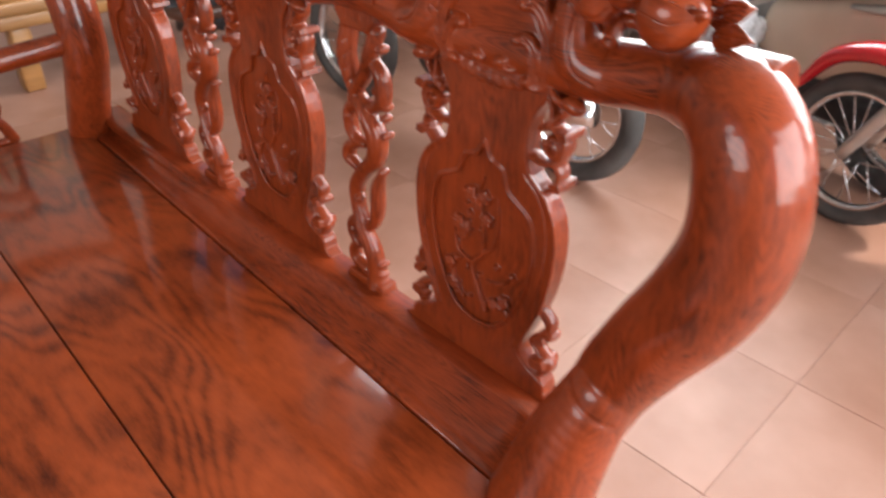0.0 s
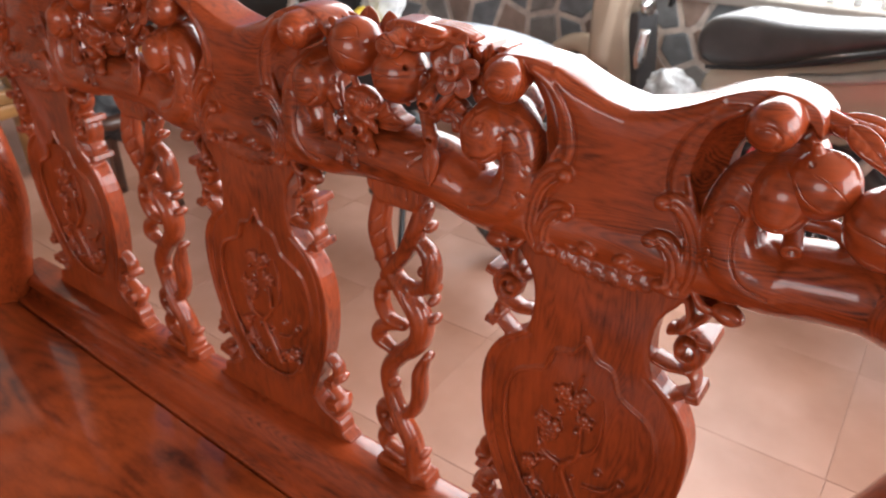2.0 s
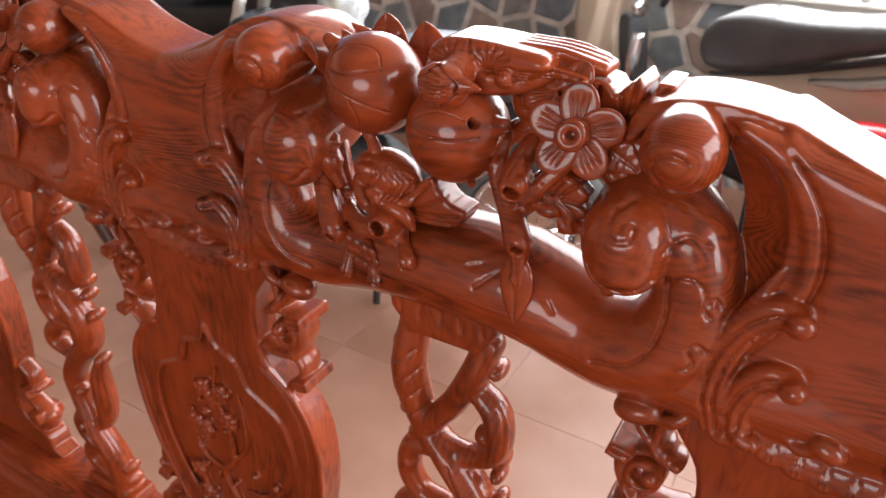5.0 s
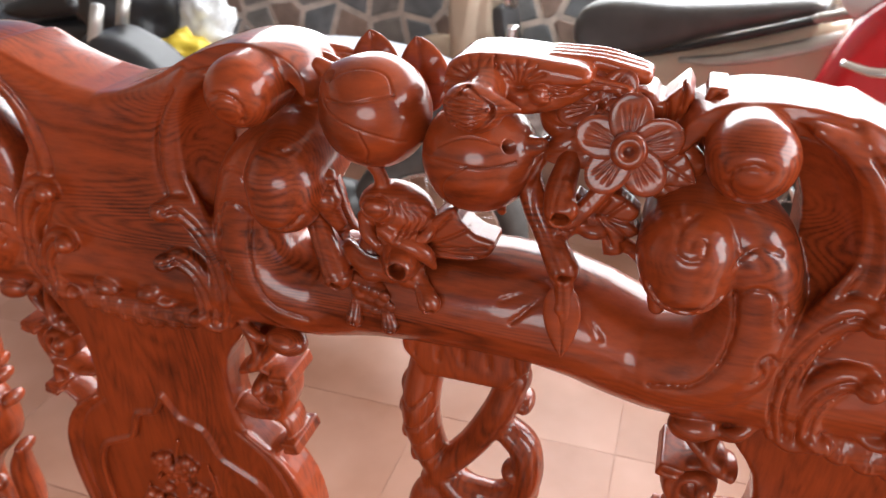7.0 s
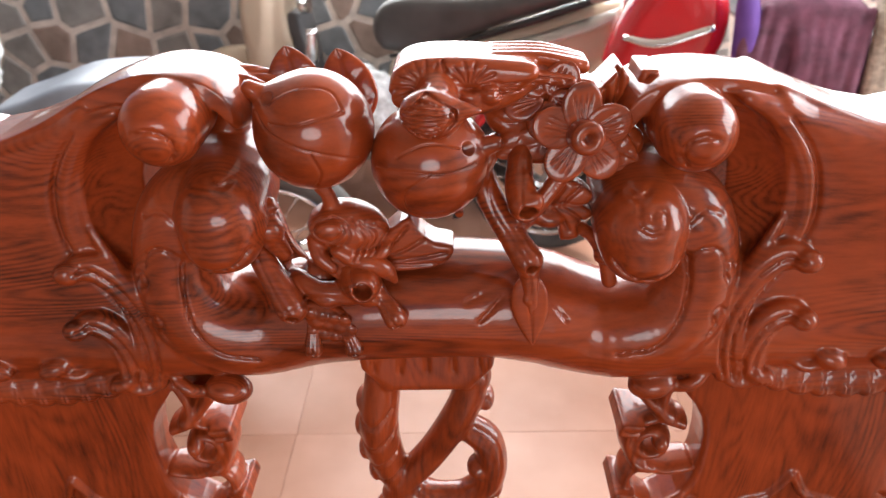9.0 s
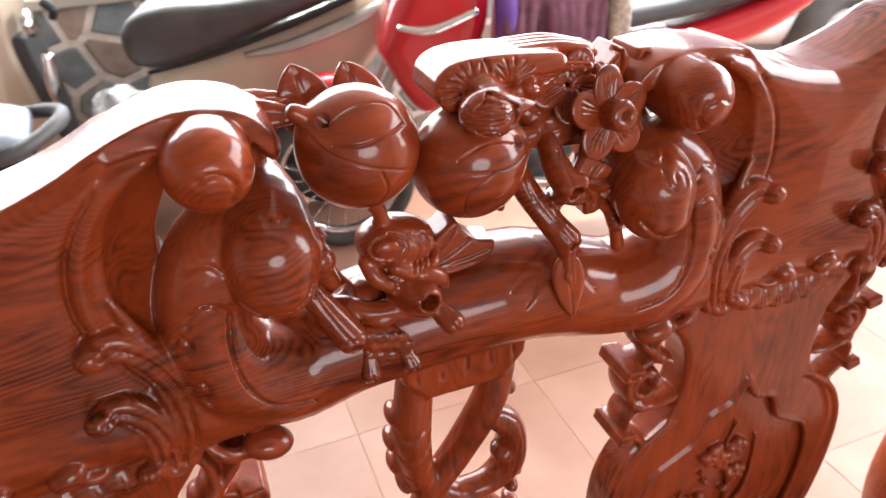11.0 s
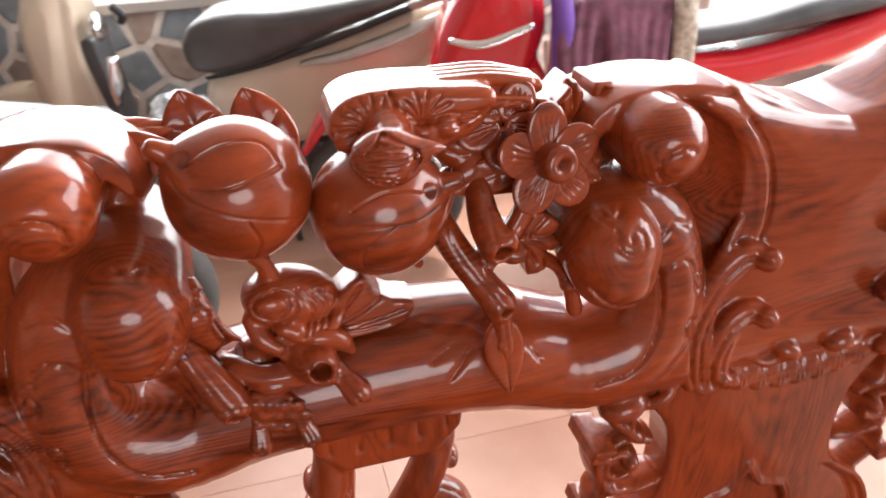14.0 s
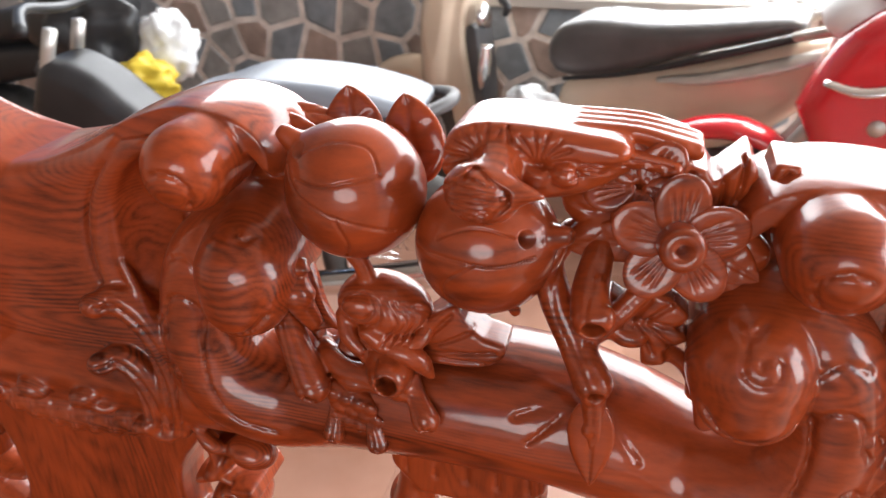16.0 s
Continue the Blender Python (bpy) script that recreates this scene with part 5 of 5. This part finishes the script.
# ---- motorbikes ----
def wheel(name, x, y, r, thick, parent, spokes=0, rim=ALLOY):
    """A tyre with rim, hub and spokes; its axle lies along y."""
    def ring(R, a, n=48, m=12, flat=1.0):
        bm = bmesh.new()
        v = [[bm.verts.new((x + (R + a * math.cos(q)) * math.cos(p), y + flat * a * math.sin(q), r + (R + a * math.cos(q)) * math.sin(p))) for q in (2 * math.pi * j / m for j in range(m))] for p in (2 * math.pi * i / n for i in range(n))]
        for i in range(n):
            for j in range(m):
                bm.faces.new((v[i][j], v[(i + 1) % n][j], v[(i + 1) % n][(j + 1) % m], v[i][(j + 1) % m]))
        bmesh.ops.recalc_face_normals(bm, faces=bm.faces)
        return bm
    tyre = part(name, ring(r - thick, thick), RUBBER, parent)
    part("rim", ring(r - 2 * thick - 0.004, 0.012, flat=2.0), rim, tyre)
    part("hub", tube([(x, y - 0.06, r, 0.03), (x, y - 0.05, r, 0.055), (x, y + 0.05, r, 0.055), (x, y + 0.06, r, 0.03)], 3, 20), ALLOY, tyre)
    for i in range(spokes):
        a = 2 * math.pi * i / spokes
        b = a + (0.35 if i % 2 else -0.35)
        R = r - 2 * thick - 0.004
        part("spoke", tube([(x + 0.05 * math.cos(b), y + (0.03 if i % 2 else -0.03), r + 0.05 * math.sin(b), 0.0022), (x + R * math.cos(a), y, r + R * math.sin(a), 0.0022)], 2, 5), CHROME, tyre)
    return tyre


def carved(name, mat, parent, lo, hi, step, *forms, label=""):
    c = Carving(lo, hi, step)
    for kind, *args in forms:
        if kind == "slab":
            c.slab(args[0], args[1], args[2], 0.02, args[3], n=4)
        elif kind == "rod":
            c.rod(args[0], 0.02, flat=args[1])
        elif kind == "cut":
            c.slab(args[0], args[1], args[2], 0.004, 0.002, cut=True, n=3)
        else:
            c.ball(args[0], args[1], 0.02)
    return c.skin(name, mat, parent, label)


def cream_scooter():
    s = tagged(new("motor_scooter"), "cream motor scooter with grey seat parked by stone wall", "scooter")
    s.matrix_world = pose(0.0, 2.36, 0, 0, 0, -13)
    carved("body", CREAM, s, (-0.1, -0.25, 0.2), (1.45, 0.25, 1.0), 0.01,
           ("slab", [(0.06, 0.42), (0.08, 0.58), (0.16, 0.63), (0.35, 0.67), (0.6, 0.735), (0.82, 0.81), (1.0, 0.85), (1.03, 0.81), (0.93, 0.69), (0.8, 0.55), (0.65, 0.45), (0.4, 0.36), (0.2, 0.34)], -0.15, 0.15, 0.06), label="cream painted body shell")
    carved("seat", VINYL, s, (-0.05, -0.2, 0.6), (1.2, 0.2, 0.98), 0.01,
           ("slab", [(0.06, 0.635), (0.03, 0.68), (0.035, 0.75), (0.09, 0.805), (0.2, 0.825), (0.36, 0.825), (0.55, 0.845), (0.72, 0.87), (0.8, 0.875), (0.82, 0.845), (0.7, 0.80), (0.5, 0.735), (0.3, 0.66), (0.15, 0.625)], -0.15, 0.15, 0.045), label="long dark grey vinyl seat")
    part("seat_seam", tube([(0.1, -0.155, 0.622, 0.007), (0.3, -0.158, 0.662, 0.008), (0.55, -0.158, 0.74, 0.012), (0.84, -0.15, 0.84, 0.012)]), BLACK, s)
    part("side_trim", tube([(0.42, -0.155, 0.66, 0.01), (0.58, -0.165, 0.685, 0.022), (0.8, -0.16, 0.755, 0.026), (0.98, -0.13, 0.83, 0.01)], flat=0.5), ALLOY, s, "silver side trim")
    carved("grab_rail", ALLOY, s, (0.7, -0.25, 0.75), (1.15, 0.25, 1.0), 0.008,
           ("rod", [(0.8, -0.15, 0.83, 0.016), (0.92, -0.16, 0.865, 0.018), (1.04, -0.1, 0.88, 0.02), (1.06, 0.0, 0.88, 0.02), (1.04, 0.1, 0.88, 0.02), (0.92, 0.16, 0.865, 0.018), (0.8, 0.15, 0.83, 0.016)], 1.0), label="silver grab rail")
    carved("leg_shield", CREAM, s, (-0.76, -0.35, 0.2), (-0.04, 0.35, 1.15), 0.01,
           ("rod", [(-0.3, 0, 0.32, 0.05), (-0.34, 0, 0.5, 0.055), (-0.38, 0, 0.7, 0.06), (-0.36, 0, 0.86, 0.06)], 3.4),
           ("rod", [(-0.44, 0, 0.55, 0.09), (-0.42, 0, 0.8, 0.1), (-0.34, 0, 0.98, 0.075)], 1.5), ("ball", (-0.32, 0, 1.02), (0.13, 0.2, 0.07)), label="cream front shield and steering head")
    carved("inner_panel", DARK, s, (-0.44, -0.2, 0.3), (-0.04, 0.2, 0.9), 0.01,
           ("rod", [(-0.255, 0, 0.38, 0.02), (-0.28, 0, 0.55, 0.03), (-0.305, 0, 0.72, 0.03)], 4.2), label="dark grey inner panel")
    part("key_plate", tube([(-0.27, -0.05, 0.78, 0.045), (-0.248, -0.05, 0.785, 0.045)], 2, 24), CHROME, s)
    part("hook", tube([(-0.24, 0.05, 0.83, 0.014), (-0.21, 0.05, 0.8, 0.016), (-0.22, 0.05, 0.77, 0.012)]), BLACK, s)
    part("side_emblem", tube([(-0.21, -0.12, 0.70, 0.022), (-0.215, -0.13, 0.6, 0.026), (-0.225, -0.12, 0.53, 0.012)], flat=0.4), CHROME, s)
    part("footboard", box(-0.3, 0.12, -0.17, 0.17, 0.27, 0.33, 0.02), DARK, s)
    part("handlebar", tube([(-0.19, -0.34, 1.03, 0.016), (-0.26, -0.2, 1.05, 0.018), (-0.29, 0, 1.06, 0.02), (-0.26, 0.16, 1.05, 0.018), (-0.19, 0.28, 1.03, 0.016)]), BLACK, s)
    carved("front_fender", CREAM, s, (-0.86, -0.12, 0.25), (-0.34, 0.12, 0.6), 0.01, ("rod", [(-0.82, 0, 0.36, 0.03), (-0.74, 0, 0.5, 0.04), (-0.59, 0, 0.55, 0.045), (-0.44, 0, 0.47, 0.04)], 1.6))
    carved("cover", BLACK, s, (0.0, -0.22, 0.2), (0.95, 0.22, 0.5), 0.012, ("slab", [(0.15, 0.28), (0.2, 0.38), (0.6, 0.36), (0.85, 0.34), (0.8, 0.26), (0.4, 0.24)], -0.17, 0.12, 0.04), label="black engine cover")
    wheel("front_wheel", -0.61, 0, 0.26, 0.045, s, 12)
    wheel("rear_wheel", 0.68, 0, 0.26, 0.05, s, 12)
    part("stand", tube([(0.3, -0.1, 0.28, 0.012), (0.34, -0.2, 0.01, 0.012)]), BLACK, s)
    return s


def red_motorbike():
    s = tagged(new("motorbike"), "glossy red underbone motorbike with spoked wheels", "motorbike")
    s.matrix_world = pose(1.18, 1.74, 0, 0, 0, -13)
    carved("front_fender", RED, s, (-0.95, -0.1, 0.3), (-0.3, 0.1, 0.7), 0.008,
           ("rod", [(-0.86, 0, 0.42, 0.014), (-0.76, 0, 0.55, 0.03), (-0.6, 0, 0.6, 0.035), (-0.46, 0, 0.56, 0.03), (-0.36, 0, 0.46, 0.02)], 1.8), label="red front fender")
    carved("front_cowl", RED, s, (-0.55, -0.3, 0.4), (0.1, 0.3, 1.15), 0.008,
           ("slab", [(-0.44, 0.72), (-0.4, 0.84), (-0.33, 0.95), (-0.22, 0.99), (-0.12, 0.93), (-0.1, 0.8), (-0.16, 0.66), (-0.26, 0.52), (-0.34, 0.54)], -0.15, 0.15, 0.07),
           ("rod", [(-0.2, 0, 0.78, 0.05), (-0.1, 0, 0.6, 0.04), (-0.02, 0, 0.44, 0.02)], 4.0), label="red front cowl and leg shield")
    part("cowl_stripe", tube([(-0.38, -0.152, 0.80, 0.01), (-0.28, -0.16, 0.79, 0.016), (-0.14, -0.15, 0.835, 0.012)], flat=0.4), CHROME, s, "silver flash on the cowl")
    part("badge", tube([(-0.24, -0.148, 0.70, 0.022), (-0.24, -0.156, 0.70, 0.02)], 2, 20), ALLOY, s)
    carved("headlamp", WHITE, s, (-0.5, -0.2, 0.8), (-0.2, 0.2, 1.1), 0.01, ("ball", (-0.34, 0, 0.95), (0.09, 0.1, 0.075)))
    carved("handlebar_cover", RED, s, (-0.45, -0.25, 0.85), (0.05, 0.25, 1.15), 0.01, ("ball", (-0.2, 0, 1.02), (0.13, 0.15, 0.065)))
    part("handlebar", tube([(0.0, -0.36, 1.0, 0.015), (-0.1, -0.2, 1.03, 0.014), (-0.14, 0, 1.04, 0.016), (-0.1, 0.2, 1.03, 0.014), (0.0, 0.36, 1.0, 0.015)]), BLACK, s)
    for w in (-1, 1):
        part("fork_leg", tube([(-0.6, w * 0.075, 0.27, 0.022), (-0.48, w * 0.075, 0.5, 0.022), (-0.36, w * 0.07, 0.72, 0.018)]), ALLOY, s)
        part("mirror", tube([(-0.08, w * 0.24, 1.03, 0.006), (-0.07, w * 0.28, 1.16, 0.006), (-0.07, w * 0.3, 1.2, 0.035), (-0.07, w * 0.31, 1.24, 0.03)]), BLACK, s)
    carved("tail_body", RED, s, (-0.1, -0.2, 0.4), (1.05, 0.2, 0.95), 0.01,
           ("slab", [(0.1, 0.6), (0.2, 0.70), (0.5, 0.72), (0.75, 0.78), (0.96, 0.84), (0.98, 0.79), (0.8, 0.68), (0.5, 0.6), (0.25, 0.52)], -0.12, 0.12, 0.04), label="red tail cowl")
    carved("seat", DARK, s, (0.0, -0.2, 0.6), (1.0, 0.2, 0.95), 0.01,
           ("slab", [(0.1, 0.72), (0.12, 0.78), (0.3, 0.79), (0.5, 0.81), (0.7, 0.86), (0.9, 0.88), (0.92, 0.84), (0.7, 0.79), (0.4, 0.74)], -0.13, 0.13, 0.04), label="black stitched saddle")
    carved("engine", ENGINE, s, (-0.3, -0.18, 0.15), (0.5, 0.18, 0.6), 0.012, ("ball", (0.05, 0, 0.34), (0.18, 0.14, 0.13)), ("rod", [(-0.2, 0, 0.4, 0.06), (0.05, 0, 0.36, 0.09), (0.3, 0, 0.4, 0.07)], 1.2))
    part("exhaust", tube([(0.0, -0.12, 0.25, 0.02), (0.25, -0.15, 0.25, 0.03), (0.5, -0.16, 0.3, 0.045), (0.85, -0.17, 0.36, 0.045)]), CHROME, s)
    part("chain_cover", box(0.2, 0.62, 0.08, 0.13, 0.27, 0.4, 0.02), ALLOY, s)
    wheel("front_wheel", -0.6, 0, 0.265, 0.03, s, 20, CHROME)
    wheel("rear_wheel", 0.62, 0, 0.285, 0.036, s, 20, CHROME)
    part("stand", tube([(0.1, -0.1, 0.28, 0.012), (0.15, -0.22, 0.01, 0.012)]), BLACK, s)
    return s


def plain_motorbike(label, m, paint, saddle):
    """An older motorbike: tank, saddle, engine, two wheels."""
    s = tagged(new("motorbike"), label, "motorbike")
    s.matrix_world = m
    carved("seat", saddle, s, (-0.3, -0.2, 0.6), (0.75, 0.2, 0.92), 0.01,
           ("slab", [(-0.06, 0.72), (-0.04, 0.755), (0.06, 0.785), (0.2, 0.825), (0.42, 0.82), (0.6, 0.78), (0.62, 0.74), (0.4, 0.73), (0.1, 0.70), (0.0, 0.70)], -0.14, 0.14, 0.045))
    carved("tail_guard", DARK, s, (0.4, -0.2, 0.65), (0.85, 0.2, 0.95), 0.008,
           ("rod", [(0.48, -0.13, 0.72, 0.014), (0.6, -0.13, 0.745, 0.016), (0.68, -0.06, 0.765, 0.018), (0.7, 0.0, 0.77, 0.018), (0.68, 0.06, 0.765, 0.018), (0.6, 0.13, 0.745, 0.016), (0.48, 0.13, 0.72, 0.014)], 1.0))
    carved("body", paint, s, (-0.65, -0.2, 0.35), (0.75, 0.2, 1.0), 0.012,
           ("slab", [(-0.5, 0.7), (-0.42, 0.84), (-0.28, 0.8), (-0.1, 0.68), (0.3, 0.7), (0.6, 0.73), (0.55, 0.62), (0.2, 0.55), (-0.1, 0.5), (-0.35, 0.55)], -0.1, 0.1, 0.05))
    carved("engine", ENGINE, s, (-0.35, -0.18, 0.15), (0.45, 0.18, 0.6), 0.012, ("ball", (0.0, 0, 0.36), (0.17, 0.14, 0.14)), ("rod", [(-0.2, 0, 0.42, 0.06), (0.05, 0, 0.36, 0.09), (0.3, 0, 0.36, 0.06)], 1.2))
    part("handlebar", tube([(-0.22, -0.34, 0.98, 0.014), (-0.32, -0.2, 1.0, 0.013), (-0.36, 0, 0.97, 0.014), (-0.32, 0.2, 1.0, 0.013), (-0.22, 0.34, 0.98, 0.014)]), BLACK, s)
    for w in (-1, 1):
        part("fork_leg", tube([(-0.62, w * 0.07, 0.28, 0.02), (-0.5, w * 0.07, 0.6, 0.02), (-0.38, w * 0.06, 0.92, 0.018)]), ALLOY, s)
        part("foot_peg", tube([(0.05, w * 0.1, 0.27, 0.012), (0.05, w * 0.24, 0.27, 0.016)]), RUBBER, s)
    part("exhaust", tube([(0.0, -0.12, 0.24, 0.02), (0.3, -0.15, 0.26, 0.035), (0.75, -0.16, 0.36, 0.042)]), CHROME, s)
    wheel("front_wheel", -0.62, 0, 0.28, 0.034, s, 18, CHROME)
    wheel("rear_wheel", 0.58, 0, 0.28, 0.04, s, 18, CHROME)
    part("stand", tube([(0.1, -0.1, 0.28, 0.012), (0.15, -0.22, 0.01, 0.012)]), BLACK, s)
    return s


cream_scooter()
red_motorbike()
plain_motorbike("dark motorbike with a faded blue-grey vinyl saddle", pose(-0.82, 1.38, 0.0, 0, 0, 4), BLACK, BLUEGREY)
plain_motorbike("black and red motorbike hung with bags", pose(-2.2, 2.0, 0, 0, 0, 10), BLACK, BLACK)


def cloths():
    c = Carving((-0.25, -0.25, 0.5), (0.35, 0.25, 1.1), 0.008)
    rng = random.Random(8)
    c.slab([(-0.14, 0.62), (-0.12, 0.86), (-0.04, 0.92), (0.1, 0.92), (0.17, 0.86), (0.18, 0.62), (0.05, 0.58)], -0.17, 0.13, 0.02, 0.05, n=4)
    for i in range(9):
        x = -0.13 + 0.036 * i
        c.rod([(x, -0.15, 0.89, 0.012), (x + rng.uniform(-0.02, 0.02), -0.185, 0.76, 0.018), (x + rng.uniform(-0.03, 0.03), -0.18, 0.61, 0.016)], 0.012)
    coat = c.skin("jacket", PURPLE)
    tagged(coat, "mauve jacket draped over the red motorbike", "jacket")
    coat.matrix_world = pose(1.25, 1.70, 0.0, 0, 0, -13)
    c = Carving((-0.1, -0.2, 0.55), (0.1, 0.2, 1.0), 0.008)
    c.rod([(0, -0.16, 0.62, 0.028), (0, -0.18, 0.76, 0.034), (0, -0.14, 0.9, 0.034), (0, 0.0, 0.945, 0.03), (0, 0.12, 0.92, 0.025)], 0.01)
    trim = c.skin("fleece_lining", FUR, coat, "beige fleece edge")
    trim.location = (0.2, 0, 0)
    c = Carving((-0.1, -0.1, 0.6), (0.1, 0.1, 0.95), 0.008)
    c.rod([(0.0, 0, 0.9, 0.03), (0.01, -0.02, 0.8, 0.04), (0.0, -0.03, 0.7, 0.03)], 0.01)
    scarf = c.skin("scarf", VIOLET)
    tagged(scarf, "violet cloth tied beside the jacket", "scarf")
    scarf.matrix_world = pose(1.08, 1.6, 0)


cloths()


def bag(name, label, at, r, mat, seed, category="bag"):
    """A slack bag, lumpy and creased."""
    rng = random.Random(seed)
    bm = bmesh.new()
    bmesh.ops.create_icosphere(bm, subdivisions=4, radius=1)
    off = Vector((seed * 3.1, seed, 0))
    for v in bm.verts:
        n = noise.fractal(v.co * 2.2 + off, 0.8, 2.0, 4)
        v.co = Vector((v.co.x * r[0], v.co.y * r[1], v.co.z * r[2])) * (1 + 0.28 * n)
    ob = link(name, bm, mat)
    ob.location = at
    return tagged(ob, label, category)


bag("shopping_bag", "black fabric bag hung on the handlebar", (-1.44, 1.72, 0.79), (0.2, 0.12, 0.22), BLACK, 3)
bag("shopping_bag", "white and pale blue plastic bag hung on the motorbike", (-1.17, 1.74, 0.77), (0.1, 0.07, 0.11), WHITE, 5)
bag("shopping_bag", "yellow plastic bag hung on the motorbike", (-1.17, 1.6, 0.7), (0.1, 0.07, 0.07), YELLOW, 6)
bag("shopping_bag", "black fabric bag over the saddle", (-1.5, 1.78, 0.64), (0.22, 0.14, 0.16), BLACK, 9)
bag("shopping_bag", "crumpled clear plastic bag on the scooter footboard", (-0.03, 2.1, 0.46), (0.12, 0.12, 0.15), CLEAR, 7)


# ---- furniture beyond the bench's far end ----
def cabinet():
    s = tagged(new("carved_settle"), "yellow wooden settle with pierced dark carved panels", "settle")
    s.location = (-2.75, 0.55, 0)
    part("seat_frame", box(-0.3, 0.3, -0.9, 0.9, 0.30, 0.36, 0.01), OAK, s)
    part("top_rail", box(0.2, 0.3, -0.9, 0.9, 0.66, 0.75, 0.012), OAK, s)
    part("low_rail", box(0.2, 0.3, -0.9, 0.9, 0.36, 0.42, 0.01), OAK, s)
    for y in (-0.86, -0.3, 0.28, 0.86):
        part("stile", box(0.2, 0.3, y - 0.05, y + 0.05, 0.42, 0.66, 0.008), OAK, s)
        part("leg", box(0.18, 0.28, y - 0.045, y + 0.045, 0.0, 0.30, 0.012), OAK, s)
    rng = random.Random(11)
    for y in (-0.58, -0.01, 0.57):
        c = Carving((0.21, y - 0.25, 0.41), (0.27, y + 0.25, 0.67), 0.008)
        for _ in range(46):
            p = np.array((0.24, y + rng.uniform(-0.22, 0.22), rng.uniform(0.44, 0.64)))
            q = p + (0, rng.uniform(-0.07, 0.07), rng.uniform(-0.05, 0.05))
            c.rod([(*p, 0.012), (*((p + q) / 2 + (0.01, 0.02, 0.01)), 0.014), (*q, 0.01)], 0.005, n=3)
        c.skin("carved_panel", OLIVE, s, "pierced dark carved panel")


cabinet()


def clothes_stand():
    s = tagged(new("wooden_stool"), "dark wooden stool with splayed legs", "stool")
    s.location = (-1.86, 0.82, 0)
    for dx, dy in ((-0.16, 0.1), (0.02, -0.05), (0.16, 0.16)):
        part("leg", tube([(dx, dy, 0.0, 0.02), (dx * 0.7, dy * 0.7, 0.25, 0.024), (dx * 0.5, dy * 0.5, 0.42, 0.026)]), BROWN, s)
    part("seat", tube([(0, 0, 0.40, 0.15), (0, 0, 0.415, 0.165), (0, 0, 0.44, 0.165), (0, 0, 0.45, 0.15)], 3, 32), BROWN, s)
    bag("black_cloth", "black cloth thrown over the dark stool", (-1.86, 0.86, 0.45), (0.15, 0.17, 0.14), BLACK, 12, "cloth")


clothes_stand()


def car():
    s = tagged(new("parked_car"), "white car parked in the bright yard", "car")
    s.location = (4.4, 3.1, 0)
    carved("body", WHITE, s, (-2.0, -0.95, 0.1), (2.2, 0.95, 1.6), 0.03,
           ("slab", [(-1.8, 0.5), (-1.7, 0.85), (-0.9, 0.98), (-0.3, 1.4), (0.9, 1.45), (1.6, 1.0), (2.0, 0.9), (2.05, 0.45), (1.5, 0.28), (-1.4, 0.28)], -0.8, 0.8, 0.12), label="white painted body")
    for x in (-1.15, 1.3):
        w = wheel("wheel", x, -0.80, 0.31, 0.085, s)
        for i in range(9):
            a = 2 * math.pi * i / 9
            part("rim_spoke", tube([(x + 0.05 * math.cos(a), -0.9, 0.31 + 0.05 * math.sin(a), 0.016), (x + 0.15 * math.cos(a), -0.9, 0.31 + 0.15 * math.sin(a), 0.02)], 2, 8), CHROME, w)


car()
